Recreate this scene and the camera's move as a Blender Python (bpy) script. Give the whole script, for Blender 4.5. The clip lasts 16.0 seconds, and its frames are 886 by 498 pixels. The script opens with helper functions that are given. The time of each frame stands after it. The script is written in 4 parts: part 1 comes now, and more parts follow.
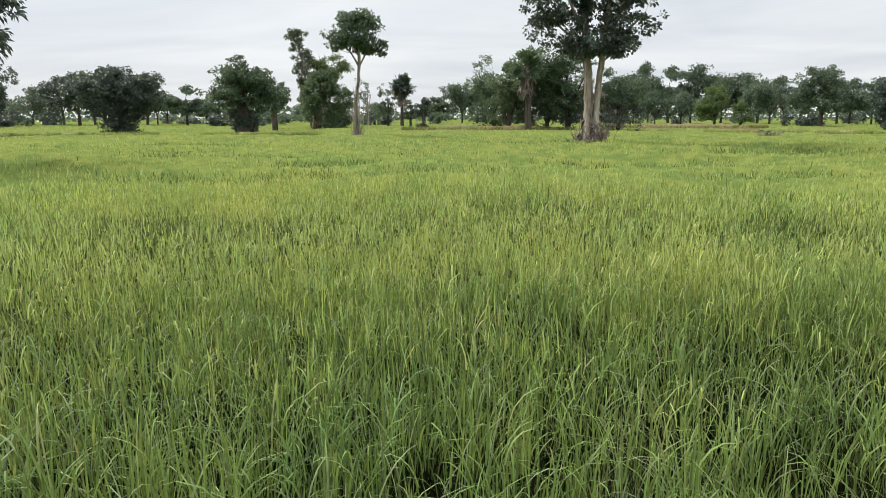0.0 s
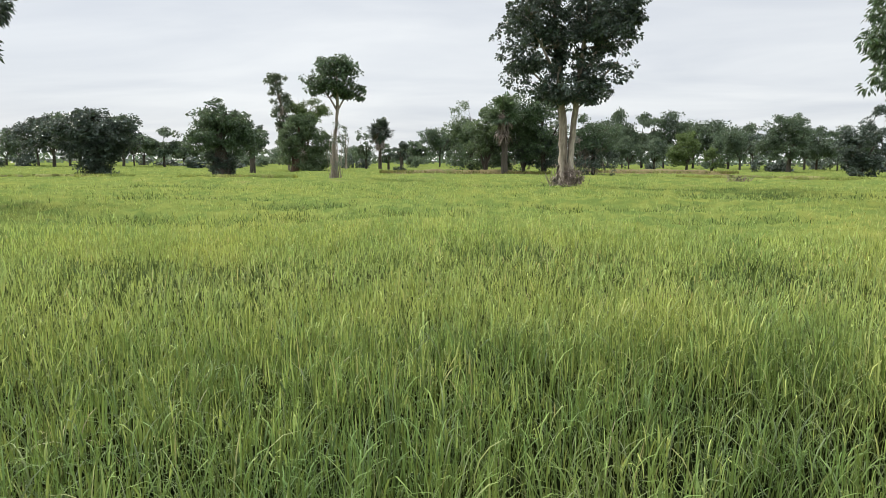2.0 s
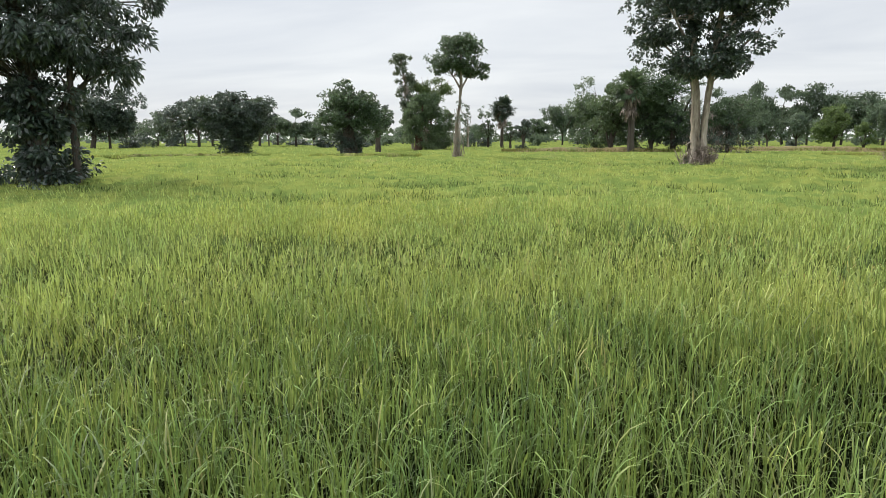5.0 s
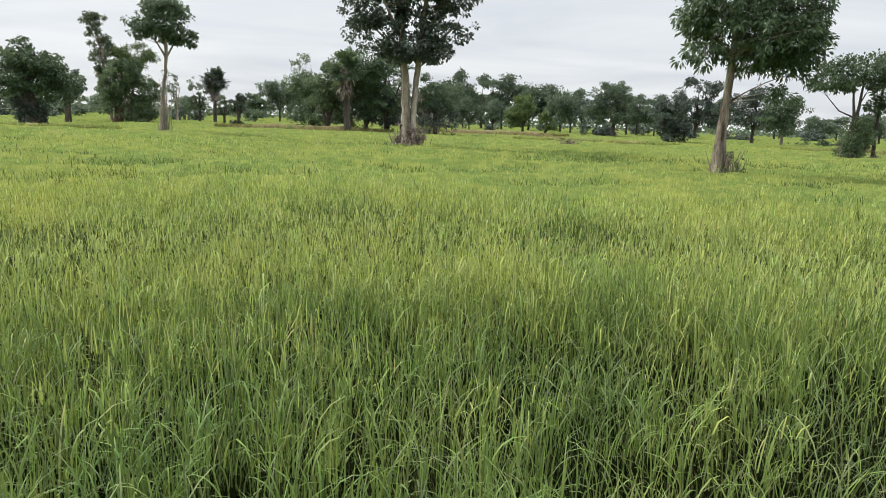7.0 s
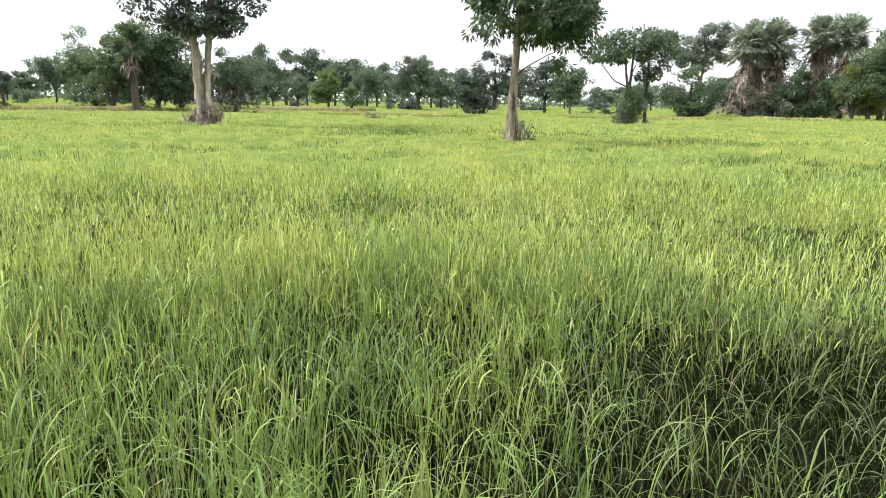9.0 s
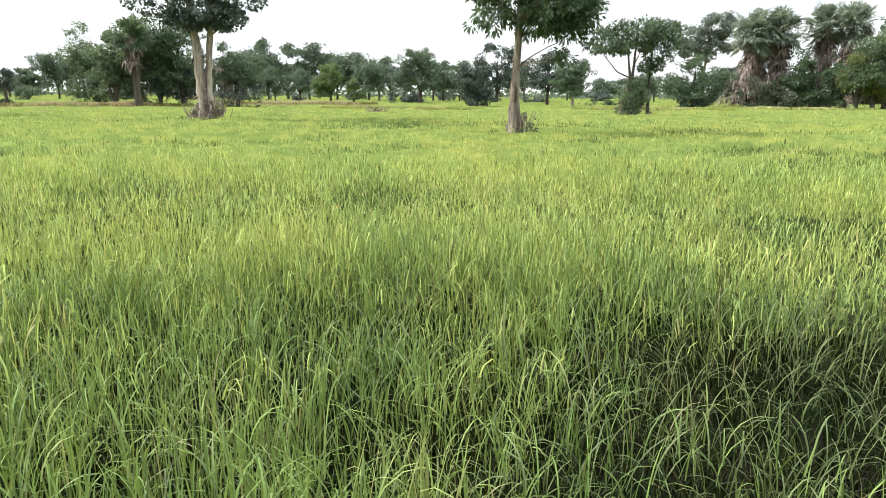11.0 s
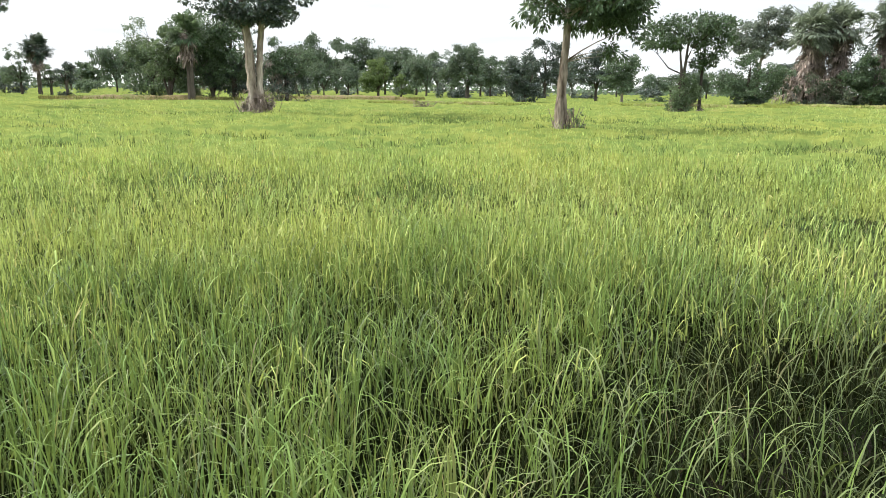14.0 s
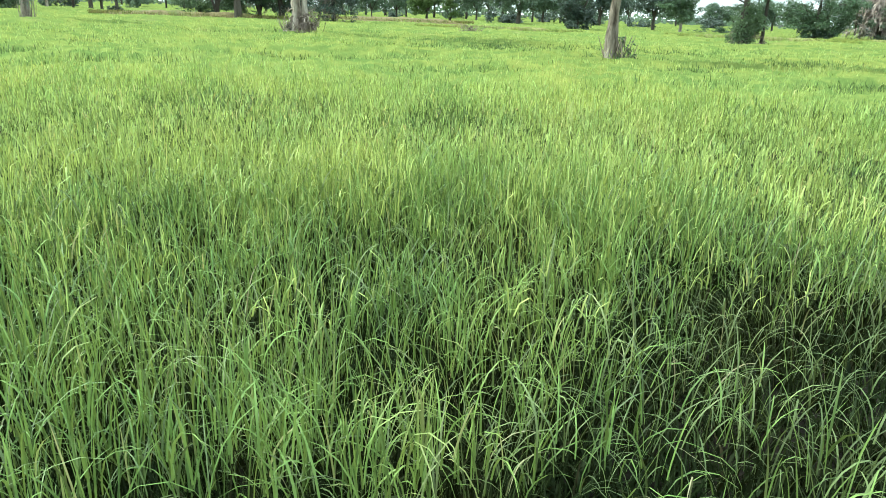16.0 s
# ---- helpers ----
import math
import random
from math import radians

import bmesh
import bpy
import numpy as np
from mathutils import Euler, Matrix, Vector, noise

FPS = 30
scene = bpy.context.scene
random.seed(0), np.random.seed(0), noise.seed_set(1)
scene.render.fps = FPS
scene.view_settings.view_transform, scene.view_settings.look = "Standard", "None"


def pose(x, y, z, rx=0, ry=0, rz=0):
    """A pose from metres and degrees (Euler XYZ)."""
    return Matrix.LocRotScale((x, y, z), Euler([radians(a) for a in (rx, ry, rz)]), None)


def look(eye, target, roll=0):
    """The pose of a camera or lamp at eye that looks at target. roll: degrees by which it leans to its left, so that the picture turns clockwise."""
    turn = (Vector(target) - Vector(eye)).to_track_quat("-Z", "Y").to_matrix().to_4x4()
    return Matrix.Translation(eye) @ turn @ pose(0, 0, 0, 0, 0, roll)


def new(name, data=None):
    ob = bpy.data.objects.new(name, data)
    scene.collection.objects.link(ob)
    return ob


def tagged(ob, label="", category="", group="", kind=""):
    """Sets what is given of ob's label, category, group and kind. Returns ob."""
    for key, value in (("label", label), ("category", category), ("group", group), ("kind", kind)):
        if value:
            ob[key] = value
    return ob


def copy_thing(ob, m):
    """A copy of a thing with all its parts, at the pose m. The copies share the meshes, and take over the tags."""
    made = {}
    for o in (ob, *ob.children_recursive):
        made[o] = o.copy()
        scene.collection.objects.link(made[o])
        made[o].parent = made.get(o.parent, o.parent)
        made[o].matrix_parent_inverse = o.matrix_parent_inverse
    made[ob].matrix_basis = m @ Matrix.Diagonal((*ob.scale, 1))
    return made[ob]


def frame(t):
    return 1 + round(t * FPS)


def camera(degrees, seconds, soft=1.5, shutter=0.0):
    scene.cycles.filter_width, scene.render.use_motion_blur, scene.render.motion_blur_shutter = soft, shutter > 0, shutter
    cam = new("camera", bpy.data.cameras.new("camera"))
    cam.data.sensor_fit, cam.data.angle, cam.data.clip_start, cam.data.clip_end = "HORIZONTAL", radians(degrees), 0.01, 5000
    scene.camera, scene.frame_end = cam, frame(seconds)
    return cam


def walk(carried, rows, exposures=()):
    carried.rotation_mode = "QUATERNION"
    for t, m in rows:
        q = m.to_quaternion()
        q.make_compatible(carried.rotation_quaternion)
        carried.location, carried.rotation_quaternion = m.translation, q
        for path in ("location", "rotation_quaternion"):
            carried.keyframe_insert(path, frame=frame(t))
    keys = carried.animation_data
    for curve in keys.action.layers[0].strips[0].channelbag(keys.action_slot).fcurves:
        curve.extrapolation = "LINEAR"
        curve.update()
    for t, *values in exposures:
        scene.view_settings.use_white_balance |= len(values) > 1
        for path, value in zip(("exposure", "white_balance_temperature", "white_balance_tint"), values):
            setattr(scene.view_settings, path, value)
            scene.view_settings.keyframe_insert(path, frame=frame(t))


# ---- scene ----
cam = camera(64.7, 16.0, soft=0.8)
PATH = [
    (0, (0.109, 0.735, 1.46), (-0.282, 2.661, 1.09), -0.1),
    (0.5, (0.153, 0.696, 1.472), (-0.022, 2.653, 1.097), 0.4),
    (1, (0.191, 0.685, 1.475), (0.127, 2.655, 1.133), 0.8),
    (1.5, (0.166, 0.719, 1.484), (-0.057, 2.69, 1.23), 0.4),
    (2, (0.148, 0.736, 1.487), (-0.184, 2.692, 1.237), 0.3),
    (2.5, (0.142, 0.736, 1.485), (-0.261, 2.675, 1.205), -0.1),
    (3, (0.124, 0.752, 1.479), (-0.421, 2.655, 1.193), 0.1),
    (3.5, (0.11, 0.731, 1.479), (-0.558, 2.591, 1.171), -0.1),
    (3.7, (0.106, 0.721, 1.477), (-0.592, 2.57, 1.17), -0.2),
    (5.8, (0.079, 0.664, 1.511), (-0.454, 2.565, 1.188), 0.2),
    (6, (0.094, 0.647, 1.517), (-0.309, 2.578, 1.185), 0.6),
    (6.5, (0.129, 0.661, 1.511), (-0.022, 2.622, 1.15), 1.8),
    (7, (0.164, 0.682, 1.512), (0.279, 2.646, 1.152), 2.1),
    (7.3, (0.211, 0.732, 1.503), (0.587, 2.664, 1.146), 2.1),
    (7.5, (0.242, 0.766, 1.497), (0.826, 2.643, 1.133), 2.8),
    (8, (0.293, 0.73, 1.49), (1.006, 2.551, 1.072), 1.5),
    (8.5, (0.335, 0.732, 1.492), (0.928, 2.585, 1.026), 0.6),
    (9, (0.396, 0.709, 1.484), (1.017, 2.565, 1.071), 0.9),
    (9.2, (0.421, 0.748, 1.477), (1.069, 2.593, 1.058), 1.2),
    (11.5, (0.409, 0.7, 1.469), (1.004, 2.559, 1.036), 0.2),
    (12, (0.415, 0.705, 1.471), (0.993, 2.573, 1.05), 0.4),
    (12.5, (0.412, 0.707, 1.474), (0.989, 2.579, 1.07), 0.6),
    (13, (0.417, 0.705, 1.47), (0.973, 2.582, 1.063), 0.4),
    (13.5, (0.42, 0.7, 1.469), (0.901, 2.598, 1.062), 0.7),
    (14, (0.445, 0.709, 1.457), (0.933, 2.597, 1.012), 0.7),
    (14.5, (0.503, 0.737, 1.452), (1.011, 2.618, 0.999), 0.6),
    (15, (0.568, 0.78, 1.435), (0.991, 2.645, 0.848), -0.7),
    (15.5, (0.627, 0.815, 1.434), (0.992, 2.677, 0.802), 0.8),
    (16, (0.628, 0.821, 1.442), (0.99, 2.68, 0.8), 2.2),
]
# the clip's camera brightens as it turns and dips, and turns green at the very end
EXPOSURE = [(0, -0.06, 6500, 10), (6.5, -0.06, 6500, 10), (7.2, -0.1, 6500, 10), (7.5, -0.14, 6500, 10), (8, 0.13, 6500, 10), (8.5, 0.46, 6500, 10), (9.2, 0.55, 6500, 10),
            (11.5, 0.46, 6500, 10), (12, 0.35, 6500, 10), (12.5, 0.2, 6500, 10), (13.5, 0.15, 6500, 10), (14, 0.4, 6500, 10), (14.5, 0.48, 6500, 10),
            (15, 0.77, 6550, 13), (15.5, 0.82, 6550, 14), (16, 0.68, 5850, -10)]
walk(cam, [(t, look(eye, target, roll)) for t, eye, target, roll in PATH], EXPOSURE)

# ---------------------------------------------------------------- world, sun
world = bpy.data.worlds.new("overcast_sky")
scene.world = world
world.use_nodes = True
SUN_EL, SUN_AZ = 46.0, -65.0          # degrees; azimuth clockwise from +y


def sky_nodes():
    nt = world.node_tree
    nt.nodes.clear()
    N = nt.nodes.new
    out, bg = N("ShaderNodeOutputWorld"), N("ShaderNodeBackground")
    sky = N("ShaderNodeTexSky")
    sky.sky_type = "NISHITA"
    sky.sun_disc = False
    sky.sun_elevation, sky.sun_rotation = radians(SUN_EL), radians(SUN_AZ)
    tex = N("ShaderNodeTexCoord")
    sep = N("ShaderNodeSeparateXYZ")
    nt.links.new(tex.outputs["Generated"], sep.inputs[0])
    # clouds lie in a flat layer: x and y over height
    up = N("ShaderNodeMath"); up.operation = "MAXIMUM"; up.inputs[1].default_value = 0.0
    nt.links.new(sep.outputs[2], up.inputs[0])
    hz = N("ShaderNodeMath"); hz.operation = "ADD"; hz.inputs[1].default_value = 0.10
    nt.links.new(up.outputs[0], hz.inputs[0])
    dv = N("ShaderNodeVectorMath"); dv.operation = "DIVIDE"
    comb = N("ShaderNodeCombineXYZ")
    nt.links.new(hz.outputs[0], comb.inputs[0]); nt.links.new(hz.outputs[0], comb.inputs[1])
    comb.inputs[2].default_value = 1.0
    nt.links.new(tex.outputs["Generated"], dv.inputs[0]); nt.links.new(comb.outputs[0], dv.inputs[1])
    mp = N("ShaderNodeMapping"); mp.inputs["Scale"].default_value = (0.55, 0.9, 0.0)
    mp.inputs["Rotation"].default_value = (0, 0, radians(12))
    nt.links.new(dv.outputs[0], mp.inputs[0])
    n1 = N("ShaderNodeTexNoise"); n1.inputs["Scale"].default_value = 0.8
    n1.inputs["Detail"].default_value = 6; n1.inputs["Roughness"].default_value = 0.5
    n1.inputs["Distortion"].default_value = 0.35
    nt.links.new(mp.outputs[0], n1.inputs[0])
    ramp = N("ShaderNodeValToRGB")
    ramp.color_ramp.elements[0].position, ramp.color_ramp.elements[1].position = 0.36, 0.64
    ramp.color_ramp.elements[0].color = (0.665, 0.70, 0.755, 1)
    ramp.color_ramp.elements[1].color = (0.85, 0.875, 0.895, 1)
    nt.links.new(n1.outputs[0], ramp.inputs[0])
    # an overcast vault is brighter overhead than at the horizon
    gain = N("ShaderNodeMapRange")
    gain.inputs["From Min"].default_value, gain.inputs["From Max"].default_value = 0.25, 1.0
    gain.inputs["To Min"].default_value, gain.inputs["To Max"].default_value = 1.0, SKY_TOP
    nt.links.new(sep.outputs[2], gain.inputs[0])
    mul = N("ShaderNodeVectorMath"); mul.operation = "SCALE"
    nt.links.new(ramp.outputs[0], mul.inputs[0]); nt.links.new(gain.outputs[0], mul.inputs["Scale"])
    # a little of the blue sky comes through
    blue = N("ShaderNodeVectorMath"); blue.operation = "SCALE"; blue.inputs["Scale"].default_value = 0.012
    nt.links.new(sky.outputs[0], blue.inputs[0])
    add = N("ShaderNodeVectorMath"); add.operation = "ADD"
    nt.links.new(mul.outputs[0], add.inputs[0]); nt.links.new(blue.outputs[0], add.inputs[1])
    nt.links.new(add.outputs[0], bg.inputs[0])
    bg.inputs[1].default_value = 1.0
    nt.links.new(bg.outputs[0], out.inputs[0])


SKY_TOP = 2.6
sky_nodes()

sun = new("sun", bpy.data.lights.new("sun", "SUN"))
sun.data.energy, sun.data.angle, sun.data.color = 4.2, radians(7), (1.0, 0.95, 0.86)
_d = Vector((math.sin(radians(SUN_AZ)) * math.cos(radians(SUN_EL)), math.cos(radians(SUN_AZ)) * math.cos(radians(SUN_EL)), math.sin(radians(SUN_EL))))
sun.matrix_world = look(_d * 200, (0, 0, 0))


# ---------------------------------------------------------------- materials
def mat_nodes(name):
    m = bpy.data.materials.new(name)
    m.use_nodes = True
    nt = m.node_tree
    nt.nodes.clear()
    return m, nt, nt.nodes.new


def ramp_node(nt, stops):
    r = nt.nodes.new("ShaderNodeValToRGB")
    e = r.color_ramp.elements
    while len(e) < len(stops):
        e.new(0.5)
    for k, (p, c) in enumerate(stops):
        e[k].position, e[k].color = p, (*c, 1)
    return r


def noise_node(nt, scale, detail=3, rough=0.5, stretch=(1, 1, 1)):
    g = nt.nodes.new("ShaderNodeNewGeometry")
    mp = nt.nodes.new("ShaderNodeMapping")
    mp.inputs["Scale"].default_value = stretch
    n = nt.nodes.new("ShaderNodeTexNoise")
    n.inputs["Scale"].default_value, n.inputs["Detail"].default_value, n.inputs["Roughness"].default_value = scale, detail, rough
    nt.links.new(g.outputs["Position"], mp.inputs[0])
    nt.links.new(mp.outputs[0], n.inputs[0])
    return n


def mixed(nt, a, b, fac, mode="MIX"):
    """Colour of a and b (sockets or colours) by fac (a socket or number)."""
    x = nt.nodes.new("ShaderNodeMix")
    x.data_type, x.blend_type = "RGBA", mode
    for sock, v in ((x.inputs[6], a), (x.inputs[7], b), (x.inputs[0], fac)):
        if isinstance(v, bpy.types.NodeSocket):
            nt.links.new(v, sock)
        elif isinstance(v, tuple):
            sock.default_value = (*v, 1)
        else:
            sock.default_value = v
    return x.outputs[2]


def foliage(name, dark, light, odd=None, rough=0.5, through_light=0.35, patch=0.35, gloss=0.35):
    """Leaves: colour varies leaf by leaf and in patches; light comes through them."""
    m, nt, N = mat_nodes(name)
    g = N("ShaderNodeNewGeometry")
    isl = ramp_node(nt, [(0.0, tuple(0.6 * c for c in dark)), (0.6, tuple(0.5 * (a + b) for a, b in zip(dark, light))), (0.85, light), (1.0, tuple(1.7 * c for c in light))])
    nt.links.new(g.outputs["Random Per Island"], isl.inputs[0])
    col = isl.outputs[0]
    n = noise_node(nt, patch, 3)
    pr = ramp_node(nt, [(0.35, dark), (0.65, light)])
    nt.links.new(n.outputs[0], pr.inputs[0])
    col = mixed(nt, col, pr.outputs[0], 0.3)
    if odd:
        n2 = noise_node(nt, 0.9, 2)
        orr = ramp_node(nt, [(0.55, (0, 0, 0)), (0.72, (1, 1, 1))])
        nt.links.new(n2.outputs[0], orr.inputs[0])
        col = mixed(nt, col, odd, orr.outputs[0])
    p = N("ShaderNodeBsdfPrincipled")
    p.inputs["Roughness"].default_value = rough
    p.inputs["Specular IOR Level"].default_value = gloss
    nt.links.new(col, p.inputs["Base Color"])
    t = N("ShaderNodeBsdfTranslucent")
    nt.links.new(mixed(nt, col, (0.9, 0.95, 0.45), 0.1), t.inputs[0])
    mx = N("ShaderNodeMixShader")
    mx.inputs[0].default_value = through_light
    nt.links.new(p.outputs[0], mx.inputs[1])
    nt.links.new(t.outputs[0], mx.inputs[2])
    out = N("ShaderNodeOutputMaterial")
    nt.links.new(mx.outputs[0], out.inputs[0])
    return m


def light_of(c):
    return tuple(min(0.9, v * 1.45 + 0.01) for v in c)


def rice_material(name, dark, mid, yellow, straw, through_light=0.4, gloss=0.2, single=True):
    """Rice blades: green, yellower in patches, straw-coloured tips and some dry blades."""
    m, nt, N = mat_nodes(name)
    g = N("ShaderNodeNewGeometry")
    isl = ramp_node(nt, [(0.0, dark), (0.5, mid), (0.86, light_of(mid)), (0.94, light_of(mid)), (1.0, straw)])
    if single:
        nt.links.new(g.outputs["Random Per Island"], isl.inputs[0])
    else:
        nt.links.new(noise_node(nt, 7.0, 4, 0.7).outputs[0], isl.inputs[0])
    big = noise_node(nt, 0.28, 3, 0.55)
    br = ramp_node(nt, [(0.42, (0, 0, 0)), (0.66, (1, 1, 1))])
    nt.links.new(big.outputs[0], br.inputs[0])
    col = mixed(nt, isl.outputs[0], yellow, br.outputs[0])
    half = nt.nodes.new("ShaderNodeMix"); half.data_type = "RGBA"
    half.inputs[0].default_value = 0.55
    nt.links.new(isl.outputs[0], half.inputs[6]); nt.links.new(col, half.inputs[7])
    small = noise_node(nt, 1.6, 2, 0.5)
    sr = ramp_node(nt, [(0.38, (0.72, 0.80, 0.74)), (0.62, (1.12, 1.05, 0.95))])
    nt.links.new(small.outputs[0], sr.inputs[0])
    col = mixed(nt, half.outputs[2], sr.outputs[0], 1.0, "MULTIPLY")
    # a few rusty places
    rust = noise_node(nt, 0.45, 2, 0.5)
    rr = ramp_node(nt, [(0.66, (0, 0, 0)), (0.76, (0.5, 0.5, 0.5))])
    nt.links.new(rust.outputs[0], rr.inputs[0])
    col = mixed(nt, col, straw, rr.outputs[0])
    p = N("ShaderNodeBsdfPrincipled")
    p.inputs["Roughness"].default_value = 0.62
    p.inputs["Specular IOR Level"].default_value = gloss
    nt.links.new(col, p.inputs["Base Color"])
    t = N("ShaderNodeBsdfTranslucent")
    nt.links.new(mixed(nt, col, (0.75, 0.8, 0.15), 0.2), t.inputs[0])
    mx = N("ShaderNodeMixShader")
    mx.inputs[0].default_value = through_light
    nt.links.new(p.outputs[0], mx.inputs[1])
    nt.links.new(t.outputs[0], mx.inputs[2])
    out = N("ShaderNodeOutputMaterial")
    nt.links.new(mx.outputs[0], out.inputs[0])
    return m


def rough_material(name, stops, scale, stretch=(1, 1, 1), bump=0.4, rough=0.85, bump_scale=None):
    """Bark, soil and dry matter: noise at two scales and relief."""
    m, nt, N = mat_nodes(name)
    n = noise_node(nt, scale, 5, 0.6, stretch)
    r = ramp_node(nt, stops)
    nt.links.new(n.outputs[0], r.inputs[0])
    f = noise_node(nt, bump_scale or scale * 5, 4, 0.6, stretch)
    fr = ramp_node(nt, [(0.3, (0.7, 0.7, 0.7)), (0.7, (1.15, 1.15, 1.15))])
    nt.links.new(f.outputs[0], fr.inputs[0])
    p = N("ShaderNodeBsdfPrincipled")
    p.inputs["Roughness"].default_value = rough
    p.inputs["Specular IOR Level"].default_value = 0.12
    nt.links.new(mixed(nt, r.outputs[0], fr.outputs[0], 1.0, "MULTIPLY"), p.inputs["Base Color"])
    b = N("ShaderNodeBump")
    b.inputs["Strength"].default_value, b.inputs["Distance"].default_value = bump, 0.05
    nt.links.new(f.outputs[0], b.inputs["Height"])
    nt.links.new(b.outputs[0], p.inputs["Normal"])
    out = N("ShaderNodeOutputMaterial")
    nt.links.new(p.outputs[0], out.inputs[0])
    return m


M_RICE = rice_material("rice_leaf", (0.065, 0.105, 0.03), (0.3, 0.382, 0.119), (0.405, 0.442, 0.13), (0.50, 0.45, 0.22), 0.28, 0.3)
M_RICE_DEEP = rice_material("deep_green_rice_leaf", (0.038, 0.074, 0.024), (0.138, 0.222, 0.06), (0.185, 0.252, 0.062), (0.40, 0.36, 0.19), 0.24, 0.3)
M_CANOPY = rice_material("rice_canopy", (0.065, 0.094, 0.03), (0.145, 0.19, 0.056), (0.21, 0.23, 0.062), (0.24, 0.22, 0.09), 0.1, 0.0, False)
M_STRAW = rice_material("yellowed_rice_leaf", (0.22, 0.22, 0.075), (0.40, 0.36, 0.13), (0.46, 0.38, 0.13), (0.52, 0.40, 0.2), 0.25, 0.2)
# shade between the rice blades is put into this darkened green
M_SHADY = rice_material("shaded_lower_rice_leaf", (0.028, 0.046, 0.014), (0.062, 0.095, 0.03), (0.08, 0.10, 0.032), (0.09, 0.08, 0.04), 0.08, 0.0)
M_SEDGE = rice_material("sedge_leaf", (0.026, 0.048, 0.015), (0.058, 0.098, 0.028), (0.075, 0.11, 0.032), (0.22, 0.20, 0.09), 0.15)
# old leaves near black: shade low in the crop is in the colour
M_LOW_SHADE = rice_material("shaded_old_lower_leaf", (0.007, 0.011, 0.005), (0.015, 0.022, 0.009), (0.018, 0.022, 0.009), (0.04, 0.033, 0.02), 0.03, 0.0)
# wild grass kept darker than the rice, the patch's shade in its colour
M_WILD = rice_material("shaded_wild_grass_leaf", (0.022, 0.036, 0.013), (0.086, 0.12, 0.04), (0.095, 0.12, 0.038), (0.24, 0.2, 0.12), 0.12, 0.35)
M_OLD = rice_material("old_rice_leaf", (0.055, 0.082, 0.032), (0.135, 0.18, 0.07), (0.15, 0.18, 0.07), (0.30, 0.27, 0.17), 0.1, 0.4)
# stems darkened as well, with the crop's inner shade in their colour
M_STEM_SHADE = rice_material("shaded_rice_stem", (0.025, 0.042, 0.013), (0.055, 0.085, 0.028), (0.07, 0.09, 0.03), (0.1, 0.09, 0.045), 0.05, 0.1)
M_DRY = rice_material("dry_grass", (0.08, 0.085, 0.032), (0.16, 0.14, 0.062), (0.14, 0.17, 0.05), (0.25, 0.19, 0.1), 0.2, 0.05)
# wet soil taken near black, with the shade among the stems in its colour
M_SOIL = rough_material("shaded_wet_soil", [(0.3, (0.008, 0.007, 0.005)), (0.7, (0.02, 0.016, 0.011))], 2.0, bump=0.5)
M_BUND = rough_material("dry_bund", [(0.3, (0.10, 0.085, 0.04)), (0.5, (0.19, 0.15, 0.075)), (0.66, (0.12, 0.14, 0.045))], 0.9, bump=0.5)
M_BANK = rough_material("grassy_bank", [(0.3, (0.13, 0.14, 0.05)), (0.5, (0.2, 0.2, 0.075)), (0.7, (0.26, 0.23, 0.1))], 0.7, bump=0.4)
M_BANK_GRASS = rice_material("bank_grass", (0.13, 0.17, 0.055), (0.26, 0.31, 0.1), (0.32, 0.34, 0.1), (0.36, 0.32, 0.16), 0.3, 0.1)
M_BARK_PALE = rough_material("pale_bark", [(0.34, (0.07, 0.053, 0.04)), (0.47, (0.25, 0.21, 0.172)), (0.66, (0.48, 0.425, 0.365))], 3.2, (1, 1, 0.22), 1.0)
M_BARK_DARK = rough_material("dark_bark", [(0.3, (0.042, 0.036, 0.03)), (0.7, (0.115, 0.1, 0.085))], 2.5, (1, 1, 0.2), 0.6)
M_BARK_RED = rough_material("reddish_bark", [(0.3, (0.07, 0.045, 0.035)), (0.7, (0.17, 0.11, 0.085))], 2.5, (1, 1, 0.2), 0.6)
M_LEAF_DARK = foliage("dark_leaf", (0.018, 0.035, 0.027), (0.06, 0.094, 0.07), rough=0.36, through_light=0.14, gloss=0.7)
M_LEAF_MID = foliage("green_leaf", (0.027, 0.055, 0.03), (0.098, 0.162, 0.08), rough=0.38, through_light=0.28, gloss=0.5)
M_LEAF_LIGHT = foliage("light_leaf", (0.055, 0.10, 0.028), (0.13, 0.19, 0.06))
M_LEAF_GREY = foliage("grey_green_leaf", (0.06, 0.085, 0.055), (0.13, 0.165, 0.11))
M_LEAF_HAZE = foliage("pale_grey_leaf", (0.10, 0.13, 0.11), (0.22, 0.26, 0.22), rough=0.4, gloss=0.6)
M_LEAF_FAR = foliage("far_leaf", (0.034, 0.062, 0.042), (0.1, 0.155, 0.096), rough=0.42, gloss=0.5)
M_LEAF_BRIGHT = foliage("bright_leaf", (0.044, 0.084, 0.038), (0.128, 0.19, 0.092), rough=0.38, gloss=0.6)
M_LEAF_YELLOW = foliage("yellowish_leaf", (0.08, 0.105, 0.025), (0.17, 0.19, 0.05))
M_FROND = foliage("palm_frond", (0.085, 0.12, 0.085), (0.25, 0.295, 0.225), gloss=0.6, through_light=0.32)
M_DEAD = foliage("dead_frond", (0.12, 0.093, 0.08), (0.34, 0.275, 0.24), through_light=0.15)
M_TANGLE = foliage("dry_tangle", (0.06, 0.045, 0.034), (0.17, 0.13, 0.10), through_light=0.1)
